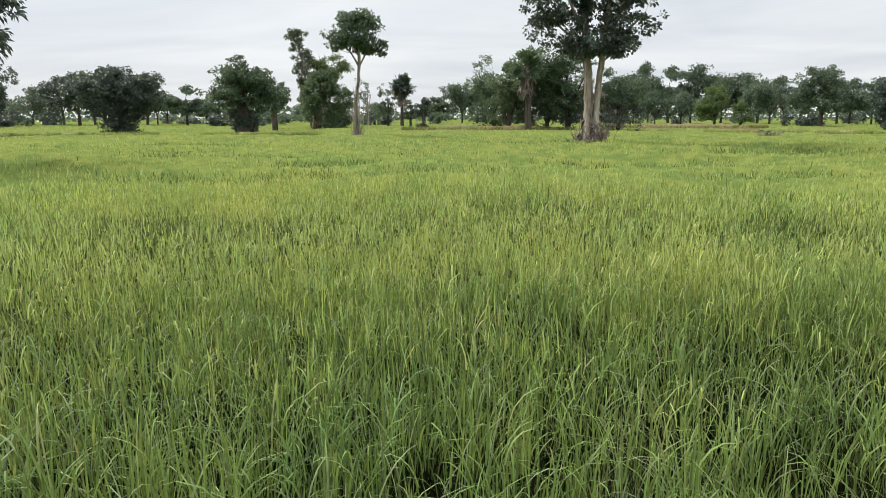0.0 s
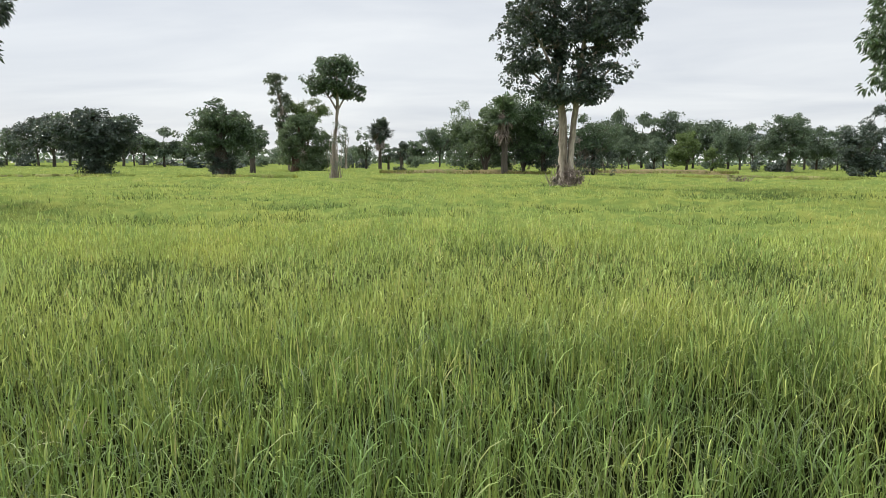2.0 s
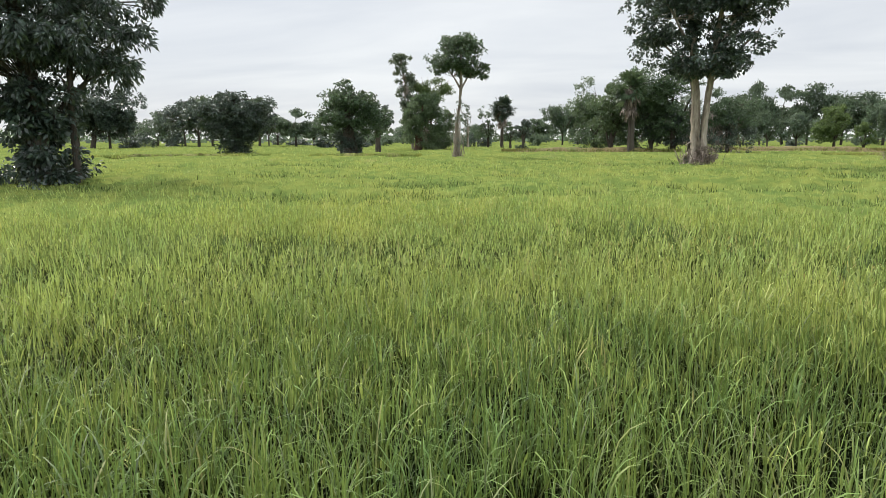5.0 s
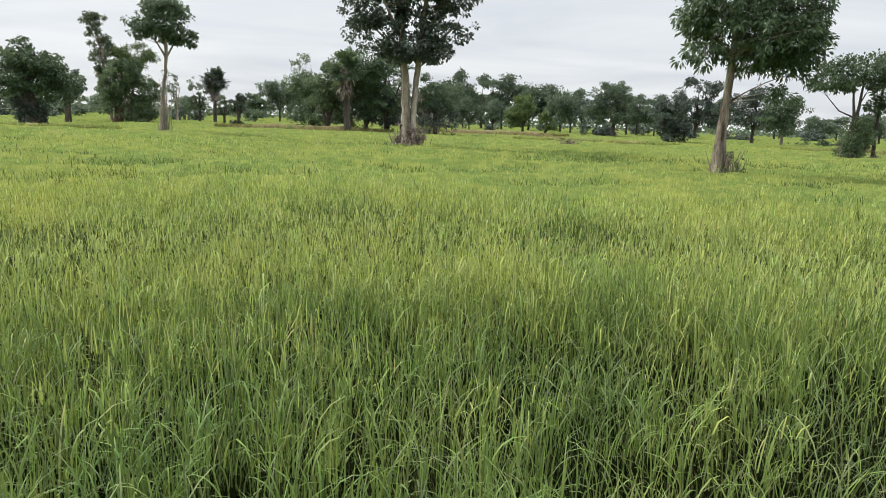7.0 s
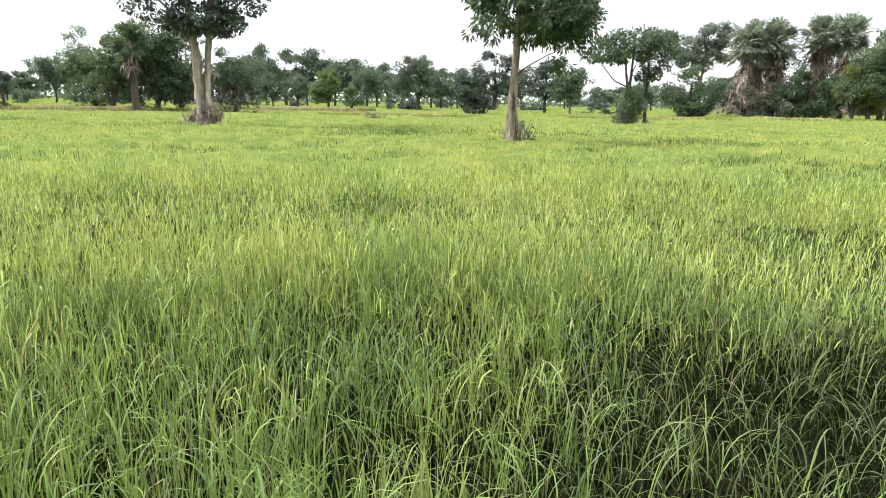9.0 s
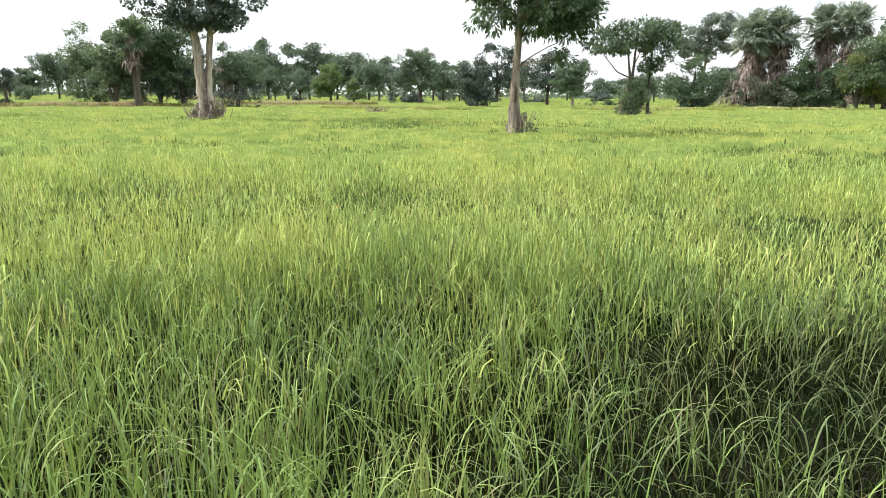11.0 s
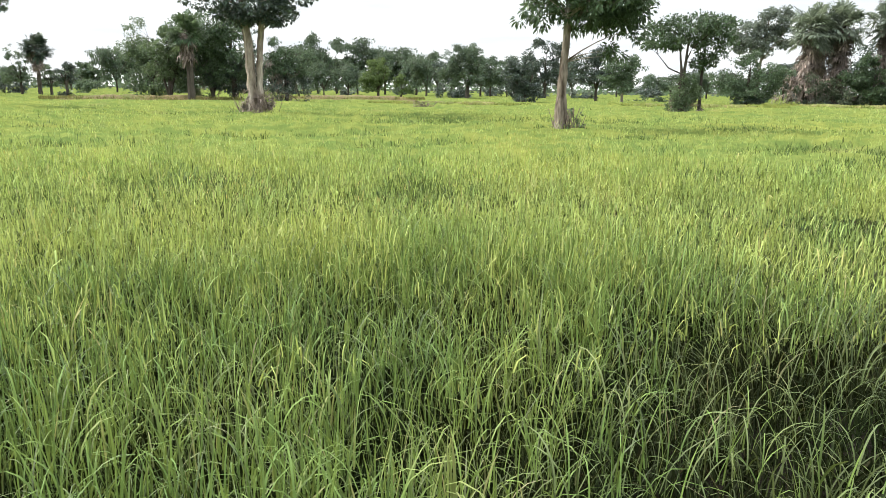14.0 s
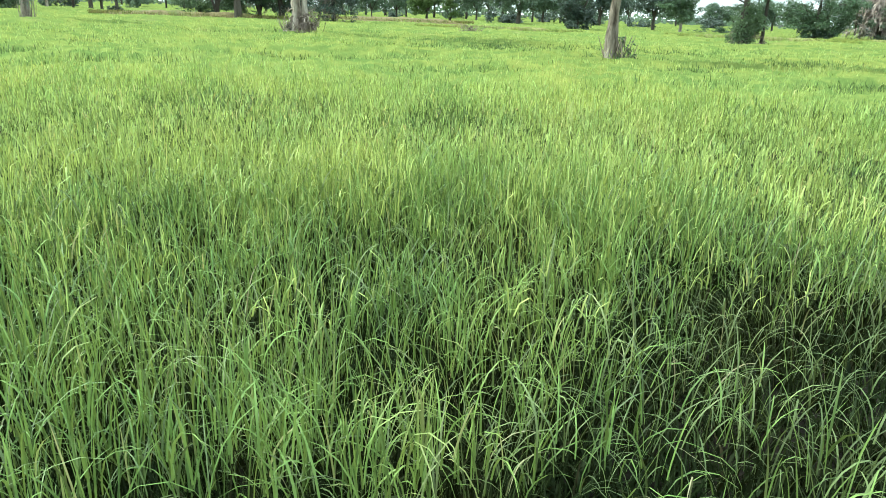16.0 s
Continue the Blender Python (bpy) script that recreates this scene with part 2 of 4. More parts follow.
M_PALE_TWIG = rough_material("pale_dead_twig", [(0.3, (0.22, 0.19, 0.16)), (0.7, (0.42, 0.37, 0.32))], 3.0, bump=0.2)
M_TWIG = rough_material("dead_twig", [(0.3, (0.13, 0.10, 0.08)), (0.7, (0.30, 0.25, 0.2))], 3.0, bump=0.2)

# ---------------------------------------------------------------- mesh tools
EYE_X, EYE_Y = 0.30, 0.73             # bearings below are taken from here
rng = np.random.default_rng(7)


def bearing(az, d):
    a = radians(az)
    return EYE_X + d * math.sin(a), EYE_Y + d * math.cos(a)


def mesh_from(name, verts, faces, material, smooth=False):
    """A mesh of numpy verts (n, 3) and a list of face arrays, each (k, 3) or (k, 4)."""
    me = bpy.data.meshes.new(name)
    faces = [f for f in faces if len(f)]
    me.vertices.add(len(verts))
    me.vertices.foreach_set("co", np.ascontiguousarray(verts, dtype=np.float32).ravel())
    loops = np.concatenate([f.ravel() for f in faces]).astype(np.int32)
    sizes = np.concatenate([np.full(len(f), f.shape[1]) for f in faces])
    me.loops.add(len(loops))
    me.loops.foreach_set("vertex_index", loops)
    me.polygons.add(len(sizes))
    me.polygons.foreach_set("loop_start", np.concatenate([[0], np.cumsum(sizes)[:-1]]).astype(np.int32))
    if smooth:
        me.polygons.foreach_set("use_smooth", np.ones(len(sizes), dtype=bool))
    me.update(calc_edges=True)
    me.materials.append(material)
    return me


def part_np(name, geo, material, parent, label="", smooth=False):
    ob = new(name, mesh_from(name, geo[0], geo[1], material, smooth))
    ob.parent = parent
    if label:
        tagged(ob, label)
    return ob


def joined(geos):
    """Joins (verts, faces) pairs."""
    v, f, o = [], [], 0
    for verts, faces in geos:
        v.append(verts)
        f += [x + o for x in faces]
        o += len(verts)
    return np.concatenate(v), f


def tube(points, radii, sides=7, wob=0.0, flute=0.0):
    """A tapered tube along points, closed at its tip."""
    P, R = np.asarray(points, float), np.asarray(radii, float)
    d = np.gradient(P, axis=0)
    d /= np.linalg.norm(d, axis=1)[:, None] + 1e-9
    ref = np.where(np.abs(d[:, 2:3]) > 0.9, [[1.0, 0, 0]], [[0, 0, 1.0]])
    u = np.cross(d, ref)
    u /= np.linalg.norm(u, axis=1)[:, None] + 1e-9
    w = np.cross(d, u)
    a = np.linspace(0, 2 * np.pi, sides, endpoint=False)
    rr = R[:, None] * (1 + wob * rng.standard_normal((len(P), sides)))
    rr = rr * (1 + flute * rng.uniform(-1, 1, sides)[None, :])
    ring = P[:, None] + rr[..., None] * (np.cos(a)[None, :, None] * u[:, None] + np.sin(a)[None, :, None] * w[:, None])
    v = ring.reshape(-1, 3)
    k, s = len(P), sides
    i, j = np.meshgrid(np.arange(k - 1), np.arange(s), indexing="ij")
    q = np.stack([i * s + j, i * s + (j + 1) % s, (i + 1) * s + (j + 1) % s, (i + 1) * s + j], -1).reshape(-1, 4)
    v = np.vstack([v, P[-1:] + d[-1:] * R[-1]])
    j = np.arange(s)
    cap = np.stack([(k - 1) * s + j, (k - 1) * s + (j + 1) % s, np.full(s, k * s)], -1)
    return v, [q, cap]


def curve_points(a, b, n=5, sag=0.12):
    """A crooked line from a to b, rising at first."""
    a, b = np.asarray(a, float), np.asarray(b, float)
    t = np.linspace(0, 1, n)[:, None]
    L = np.linalg.norm(b - a)
    mid = (a + b) / 2 + np.array([0, 0, sag * L]) + rng.normal(0, 0.06 * L, 3)
    return (1 - t) ** 2 * a + 2 * t * (1 - t) * mid + t**2 * b


def leaf_mesh(pos, out, size, slim=0.42, droop=0.25):
    """Folded diamond leaves at pos, pointing along out."""
    n = len(pos)
    d = out + np.array([0, 0, -droop])
    d /= np.linalg.norm(d, axis=1)[:, None] + 1e-9
    r = rng.normal(0, 1, (n, 3)) + np.array([0, 0, 0.5])
    s = np.cross(d, r)
    s /= np.linalg.norm(s, axis=1)[:, None] + 1e-9
    nrm = np.cross(s, d)
    L = size * rng.uniform(0.65, 1.3, (n, 1))
    w = L * slim
    v = np.stack([pos, pos + d * L * 0.5 + s * w * 0.5 + nrm * w * 0.12, pos + d * L - np.array([0, 0, 0.12]) * L,
                  pos + d * L * 0.45 - s * w * 0.5 + nrm * w * 0.12], 1).reshape(-1, 3)
    return v, [np.arange(4 * n).reshape(-1, 4)]


def crown_clusters(lobes, n, clump=5, loose=0.26):
    """Cluster centres in the lobes, bunched in clumps, more of them towards the outside and the top."""
    vol = np.array([l[3] * l[4] * l[5] for l in lobes]) ** 0.8
    k = max(6, n // clump)
    pick = rng.choice(len(lobes), k, p=vol / vol.sum())
    lb = np.array(lobes)[pick]
    d = rng.normal(0, 1, (k, 3))
    d[:, 2] += 0.2
    d /= np.linalg.norm(d, axis=1)[:, None]
    rad = rng.uniform(0.2, 1, (k, 1)) ** 0.5
    c = np.repeat(lb[:, :3] + d * rad * lb[:, 3:6], clump, 0)[:n]
    off = rng.normal(0, 1, c.shape) * np.minimum(np.repeat(lb[:, 3:6], clump, 0)[:n], 1.0) * np.array([1, 1, 0.7]) * loose
    dd = np.repeat(d, clump, 0)[:n] + 0.5 * off
    return c + off, dd / np.linalg.norm(dd, axis=1)[:, None]


def leaves_round(centres, dirs, radius, per, size, slim=0.42, droop=0.25):
    n = len(centres)
    c = np.repeat(centres, per, 0)
    o = np.repeat(dirs, per, 0) * 0.5 + rng.normal(0, 0.8, (n * per, 3))
    o /= np.linalg.norm(o, axis=1)[:, None] + 1e-9
    rr = radius * np.repeat(rng.uniform(0.6, 1.25, (n, 1)), per, 0) * rng.uniform(0.05, 1, (n * per, 1)) ** 0.6
    flat = np.array([1.0, 1.0, 0.7])
    return leaf_mesh(c + o * rr * flat, o, size, slim, droop)


def stems_of(stems, sides=14, wob=0.06, flute=0.26):
    """Trunk tubes from stems, each a list of (x, y, z, r)."""
    geos = []
    for st in stems:
        st = np.array(st, float)
        t = np.linspace(0, 1, len(st))
        tt = np.linspace(0, 1, max(6, 3 * len(st)))
        P = np.stack([np.interp(tt, t, st[:, k]) for k in range(4)], 1)
        P[1:-1, :2] += rng.normal(0, 0.12, (len(P) - 2, 2)) * P[1:-1, 3:4]
        geos.append(tube(P[:, :3], P[:, 3], sides, wob, flute))
    return geos


def limbs_of(stems, centres, share, r0):
    """Limbs from the upper stems to some of the leaf clusters."""
    geos = []
    tops = np.array([p for st in stems for p in st[len(st) // 2:]])
    for c in centres[rng.random(len(centres)) < share]:
        below = tops[tops[:, 2] < c[2] + 0.3]
        src = below if len(below) else tops
        k = np.argmin(np.linalg.norm(src[:, :3] - c - np.array([0, 0, 0.4]), axis=1) + rng.uniform(0, 0.5, len(src)))
        L = np.linalg.norm(src[k, :3] - c)
        r = min(src[k, 3] * 0.6, r0 * (0.5 + 0.12 * L))
        geos.append(tube(curve_points(src[k, :3], c, 5), np.linspace(r, r * 0.2, 5), 5))
    return geos


def at_bearing(name, az, d, label, category, group="", z=0.0, turn=0.0):
    ob = new(name)
    x, y = bearing(az, d)
    ob.matrix_basis = pose(x, y, z, 0, 0, -az + turn)
    return tagged(ob, label, category, group)


def tree(az, d, label, stems, lobes, leaf, bark, clusters=80, per=30, radius=0.5, size=0.25, slim=0.45, droop=0.25,
         share=0.25, limb=0.05, name="tree", group="", category="tree"):
    """A tree: x to the right as seen from the path, y away from it, z up."""
    ob = at_bearing(name, az, d, label, category, group)
    c, o = crown_clusters(lobes, clusters)
    ground_stems = [st for st in stems if st[0][2] == 0]
    trunk = part_np("trunk", joined(stems_of(ground_stems) + limbs_of(stems, c, share, limb)), bark, ob, smooth=True)
    for st in stems:
        if st[0][2] > 0:
            part_np("bough", stems_of([st], 9)[0], bark, trunk, smooth=True)
    part_np("crown", leaves_round(c, o, radius, per, size, slim, droop), leaf, ob)
    return ob


def shrub_part(ob, name, x, w, h, leaf, clusters=30, per=30, radius=0.22, size=0.15, y=0.0, droop=0.4, depth=None, label=""):
    """Low growth round the foot of a thing."""
    dp = depth or w
    lobes = [(x + w * rng.uniform(-0.35, 0.35), y + dp * rng.uniform(-0.3, 0.3), h * rng.uniform(0.3, 0.6), w * 0.35, dp * 0.35, h * 0.45) for _ in range(5)]
    c, o = crown_clusters(lobes, clusters)
    c[:, 2] = np.abs(c[:, 2])
    return part_np(name, leaves_round(c, o, radius, per, size, 0.4, droop), leaf, ob, label)


def twigs_part(ob, name, x, w, h, n, material=None, y=0.0, label=""):
    geos = []
    for _ in range(n):
        a = rng.uniform(0, 2 * np.pi)
        b = np.array([x + rng.normal(0, w * 0.3), y + rng.normal(0, w * 0.3), 0.0])
        e = b + np.array([math.cos(a) * w * 0.5, math.sin(a) * w * 0.5, h * rng.uniform(0.4, 1.1)])
        r = rng.uniform(0.01, 0.025)
        geos.append(tube(curve_points(b, e, 4), np.linspace(r, r * 0.4, 4), 4))
    return part_np(name, joined(geos), material or M_TWIG, ob, label)


def fan_fronds(n, z, rad, blades, up, dead=False, x=0.0, spread=1.0):
    """Fan leaves of a sugar palm: petiole and radiating stiff blades."""
    geos = []
    for _ in range(n):
        a = rng.uniform(0, 2 * np.pi)
        el = rng.uniform(*up)
        d = np.array([math.cos(a) * math.cos(el) * spread, math.sin(a) * math.cos(el) * spread, math.sin(el)])
        base = np.array([x, 0, z + rng.normal(0, 0.15)])
        pl = rad * (rng.uniform(0.22, 0.5) if dead else rng.uniform(0.3, 0.68))
        hub = base + d * pl - np.array([0, 0, 0.12 * pl if not dead else 0.3 * pl])
        geos.append(tube([base, (base + hub) / 2 + np.array([0, 0, 0.05]), hub], [0.03, 0.025, 0.02], 4))
        side = np.cross(d, [0, 0, 1.0])
        side /= np.linalg.norm(side) + 1e-9
        nrm = np.cross(side, d)
        tilt = rng.normal(0, 0.5)
        side = side * math.cos(tilt) + nrm * math.sin(tilt)
        th = np.linspace(-2.1, 2.1, blades) + rng.normal(0, 0.05, blades)
        L = rad * (rng.uniform(0.3, 0.48) if dead else rng.uniform(0.3, 0.46)) * (1 - 0.12 * np.abs(th)) * rng.uniform(0.8, 1.1, blades)
        w = (0.07 if dead else 0.055) * rad
        dirs = np.cos(th)[:, None] * d + np.sin(th)[:, None] * side
        tip = hub + dirs * L[:, None] + np.array([0, 0, -1.0]) * (L * rng.uniform(0.04, 0.34, blades) * (2.4 if dead else 1.0))[:, None]
        perp = np.cross(dirs, nrm)
        mid = hub + dirs * (L * 0.7)[:, None]
        v = np.stack([np.repeat(hub[None], blades, 0), mid + perp * w * 0.5, tip, mid - perp * w * 0.5], 1).reshape(-1, 3)
        geos.append((v, [np.arange(4 * blades).reshape(-1, 4)]))
    return joined(geos)


def sugar_palm(az, d, h, rad, label, fronds=34, dead=40, skirt=2.5, group="", trunk_r=0.22, leaf=None):
    ob = at_bearing("sugar_palm", az, d, label, "palm", group)
    st = [(0, 0, 0, trunk_r * 1.3), (0.05, 0, h * 0.3, trunk_r), (0, 0, h - rad * 0.7, trunk_r * 0.9)]
    part_np("trunk", joined(stems_of([st])), M_BARK_DARK, ob, smooth=True)
    part_np("crown", fan_fronds(int(fronds * 1.35), h - rad * 0.8, rad, 17, (-0.8, 1.45)), leaf or M_FROND, ob)
    if dead:
        geos = []
        for k in range(int(dead * 1.5)):
            zz = h - rad * 0.75 - skirt * rng.random() ** 1.3
            geos.append(fan_fronds(1, zz, rad * 0.72, 11, (-1.3, -0.3), True))
        part_np("dead_frond_skirt", joined(geos), M_DEAD, ob, "hanging brown dead fronds")
    return ob


# ---------------------------------------------------------------- ground
bm = bmesh.new()
for k, rad in enumerate((14, 40, 120, 400, 1600, 4000)):
    bmesh.ops.create_circle(bm, radius=rad, segments=64)
bm.verts.ensure_lookup_table()
rings = [[bm.verts[64 * k + j] for j in range(64)] for k in range(6)]
bm.faces.new(rings[0])
for k in range(5):
    for j in range(64):
        bm.faces.new((rings[k][j], rings[k][(j + 1) % 64], rings[k + 1][(j + 1) % 64], rings[k + 1][j]))
bmesh.ops.recalc_face_normals(bm, faces=bm.faces)
me = bpy.data.meshes.new("ground")
bm.to_mesh(me)
me.materials.append(M_SOIL)
tagged(new("ground", me), "flat wet brown soil of a rice field, blackened to stand for shade", "ground", kind="structure")

# thin places and weedy places in the crop: x, y, half width, half depth
DIPS = [(-3.8, 6.75, 1.5, 0.45), (-0.1, 8.85, 1.0, 0.5), (1.9, 7.5, 0.5, 0.35), (-20, 23.3, 2.5, 0.6), (-5.9, 16.3, 0.6, 0.3),
        (-3.4, 14.9, 0.7, 0.3), (2.3, 16.9, 1.7, 0.5), (2.1, 7.8, 0.55, 0.4), (6.0, 8.3, 0.9, 0.45), (8.1, 8.8, 1.0, 0.45),
        (5.1, 5.4, 0.9, 0.3), (-0.8, 8.3, 0.5, 0.2), (3.4, 18.1, 0.8, 0.3), (5.3, 11.3, 0.6, 0.3), (-0.7, 3.6, 0.12, 0.12)]
_r = np.random.default_rng(21)
for _k in range(16):
    _a, _d = radians(_r.uniform(-58, 58)), _r.uniform(24, 52)
    DIPS.append((EYE_X + _d * math.sin(_a), EYE_Y + _d * math.cos(_a), _r.uniform(2.5, 6.0), _r.uniform(0.3, 0.55)))
for _k in range(190):
    _a, _d = radians(_r.uniform(-62, 68)), 13 * (6.0 ** _r.random())
    _w = _r.uniform(0.35, 1.3) * (0.7 + _d / 45)
    DIPS.append((EYE_X + _d * math.sin(_a), EYE_Y + _d * math.cos(_a), _w, _w * _r.uniform(0.25, 0.5)))
for _a, _d, _w in ((-40, 45.2, 4.0), (-24, 42.2, 3.6), (-34, 32.3, 2.6), (-37, 31.2, 1.6), (1.5, 34.2, 2.4), (15, 49, 4.0), (33, 52.8, 4.5), (44, 60.8, 5.0)):
    DIPS.append((EYE_X + _d * math.sin(radians(_a)), EYE_Y + _d * math.cos(radians(_a)), _w, 0.35))
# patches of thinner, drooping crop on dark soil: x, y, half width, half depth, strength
# the fourth patch is added: lens vignetting put into thinned crop
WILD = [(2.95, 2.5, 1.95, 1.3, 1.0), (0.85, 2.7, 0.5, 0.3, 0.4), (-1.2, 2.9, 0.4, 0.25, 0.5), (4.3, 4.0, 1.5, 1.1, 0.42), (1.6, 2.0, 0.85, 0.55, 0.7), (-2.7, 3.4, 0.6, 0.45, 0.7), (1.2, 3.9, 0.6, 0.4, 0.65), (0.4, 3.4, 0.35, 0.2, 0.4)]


def dip(x, y):
    k = np.zeros_like(x)
    for cx, cy, rx, ry in DIPS:
        k = np.maximum(k, np.exp(-(((x - cx) / rx) ** 2 + ((y - cy) / ry) ** 2)))
    return k


def patchy(x, y, s, seed):
    """Smooth variation between about -1 and 1."""
    r = np.random.default_rng(seed)
    out = np.zeros_like(x)
    for k in range(7):
        a, f, p = r.uniform(0, np.pi), s * r.uniform(0.6, 1.9), r.uniform(0, 6.28)
        out += np.sin((x * np.cos(a) + y * np.sin(a) * 1.5) * f + p)
    return out / 3.2


def blade_mesh(x, y, z0, length, width, segs, lean, curve):
    """Grass blades: each arches over in its own direction and narrows to its tip."""
    n = len(x)
    th = rng.uniform(0, 2 * np.pi, n)
    tw = th + np.pi / 2 + rng.normal(0, 0.4, n)
    dx, dy, wx, wy = np.cos(th), np.sin(th), np.cos(tw), np.sin(tw)
    bend = 1.95 * curve
    out, up = np.zeros(n), np.zeros(n)
    lv = []
    for k in range(segs + 1):
        t = k / segs
        if k:
            a = np.arcsin(np.minimum(lean, 0.95)) + bend * (t - 0.5 / segs) ** 1.5
            out, up = out + length / segs * np.sin(a), up + length / segs * np.cos(a)
        w = width * 0.5 * (1.0 - 0.25 * (1 - t) ** 2) * (1 - t**3)
        cx, cy, cz = x + dx * out, y + dy * out, z0 + up
        if k < segs:
            lv.append(np.stack([cx - wx * w, cy - wy * w, cz], -1))
            lv.append(np.stack([cx + wx * w, cy + wy * w, cz], -1))
        else:
            lv.append(np.stack([cx, cy, cz], -1))
    v = np.stack(lv, 1)
    v[:, :, 2] = np.maximum(v[:, :, 2], 0.004)
    m = v.shape[1]
    o = np.arange(n)[:, None] * m
    q = [o + np.array([[2 * k, 2 * k + 1, 2 * k + 3, 2 * k + 2]]) for k in range(segs - 1)]
    t = o + np.array([[2 * segs - 2, 2 * segs - 1, 2 * segs]])
    return v.reshape(-1, 3), q + [t]


def scatter(n, r0, r1, power, a0=-72, a1=80):
    """Places round the path at r0 to r1 metres, their density falling with distance to the given power."""
    k = 2 - power
    u = rng.random(n)
    r = (r0**k + u * (r1**k - r0**k)) ** (1 / k)
    a = np.radians(rng.uniform(a0, a1, n))
    return EYE_X + r * np.sin(a), EYE_Y + r * np.cos(a), r


CROP = 0.57
# yellowed places: x, y, half width, half depth
STRAW = [(0.9, 6.8, 1.1, 0.5), (1.6, 6.0, 0.7, 0.4), (0.1, 7.6, 0.8, 0.4), (-0.9, 6.2, 0.5, 0.3), (3.3, 8.6, 1.2, 0.4), (-1.9, 9.6, 1.0, 0.4), (-3.4, 11.0, 1.4, 0.5), (5.0, 12.5, 1.6, 0.5)]


def crop(name, label, n, r0, r1, power, segs, w0, wp, material, per=1, weeds=False, tall=1.0, full=0.0, lay=0.0, short=1.0, under=0, thin=0.97, old=False, patch=False, near=False, straw=False, span=(-72, 80)):
    """A band of the crop. full: how far its leaves close up at the top."""
    x, y, r = scatter(n // per, r0, r1, power, *span)
    tuft = rng.normal(1, 0.11, len(x))
    if per > 1:
        x, y, r, tuft = (np.repeat(q, per) for q in (x, y, r, tuft))
        sp = 0.03 * np.maximum(1, r / 5) ** 0.6
        x, y = x + rng.normal(0, 1, len(x)) * sp, y + rng.normal(0, 1, len(x)) * sp
    d = dip(x, y)
    wild = np.zeros_like(x)
    for cx, cy, rx, ry, k in WILD:
        wild = np.maximum(wild, k * np.exp(-((((x - cx) / rx) ** 2 + ((y - cy) / ry) ** 2) ** 2)))
    hgt = CROP * (1 + 0.10 * patchy(x, y, 0.9, 3) + 0.06 * patchy(x, y, 3.0, 4)) * tall * tuft
    if weeds:
        keep = rng.random(len(x)) < np.clip(d * d * 0.9 + 0.004 + 0.012 * patchy(x, y, 0.7, 6), 0, 1)
    elif patch:
        keep = rng.random(len(x)) < wild * 0.9 - 0.1
    elif straw:
        gold = np.zeros_like(x)
        for cx, cy, rx, ry in STRAW:
            gold = np.maximum(gold, np.exp(-(((x - cx) / rx) ** 2 + ((y - cy) / ry) ** 2)))
        keep = rng.random(len(x)) < gold * (0.6 + 0.5 * patchy(x, y, 2.6, 15)) - 0.08
    elif under:
        keep = rng.random(len(x)) > under * wild
    else:
        keep = rng.random(len(x)) > (0.9 * d + thin * wild + 0.1 * np.clip((2.6 - r) / 1.2, 0, 1) + 0.3 * np.clip(patchy(x, y, 1.7, 5), 0, 1))
    # the crop ends at a ragged edge before the path
    edge = 1.46 + 0.006 * np.clip(np.degrees(np.arctan2(x - EYE_X, y - EYE_Y)) + 5, 0, 45) + 0.2 * patchy(x, y, 3.5, 9)
    keep &= (r > edge) | (rng.random(len(x)) < np.clip(0.35 - 0.6 * (edge - r), 0, 1) * (0.8 if under or old else 0.35))
    hgt = hgt * np.where(r < edge, 0.55, 1.0)
    x, y, r, hgt, d, wild = (q[keep] for q in (x, y, r, hgt, d, wild))
    n = len(x)
    top = hgt * (1 - 0.3 * d * (not weeds)) * (1 - 0.2 * wild)
    if under:
        z0, length = 0 * x, top * rng.uniform(0.6, 1.1, n) * (1 - 0.3 * wild)
    else:
        # leaves leave the stem at different heights; the longest stand highest
        u = rng.random(n) ** 0.5
        z0 = top * ((0.10 + 0.52 * u) * (1 - full) + (0.38 + 0.3 * u) * full)
        length = top * rng.uniform(0.28, 0.50, n) * (0.7 + 0.35 * u)
        z0, length = z0 + (1 - short) * 0.85 * length, short * length
    if near:
        # long leaves, their tips at different heights
        length = top * rng.uniform(0.26, 0.52, n)
        z0 = np.maximum(0.0, top * (0.4 + 0.62 * u) - 0.94 * length)
    lean = np.abs(rng.normal(0.09, 0.12, n)) + 0.05 * wild + 0.25 * (under > 0) * rng.random(n) + lay * rng.random(n)
    curve = np.abs(rng.normal(0.08 + lay, 0.13, n)) + 0.1 * wild * rng.random(n)
    if old:
        z0, length = top * rng.uniform(0.05, 0.62, n), top * rng.uniform(0.3, 0.56, n)
    bent = (rng.random(n) < old * 0.9 + 0.22 * near) | (rng.random(n) < 0.07 * (r < 6) + 0.1 * (r < 10) * (segs > 1) + 0.04 + 0.04 * np.clip((3.2 - r) / 1.2, 0, 1) + 0.14 * wild)
    curve = np.where(bent, curve + rng.uniform(0.45, 1.15, n), curve)
    length = length * np.where(bent, 1.2, 1.0)
    width = w0 * np.maximum(1, (r / 4) ** wp) * rng.uniform(0.6, 1.3, n)
    geo = blade_mesh(x, y, z0, length, width, segs, np.minimum(lean, 0.6), curve)
    return tagged(new(name, mesh_from(name, geo[0], geo[1], material)), label, "rice crop", kind="stuff")


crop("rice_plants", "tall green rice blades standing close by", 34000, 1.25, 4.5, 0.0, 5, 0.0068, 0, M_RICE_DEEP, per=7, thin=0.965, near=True)
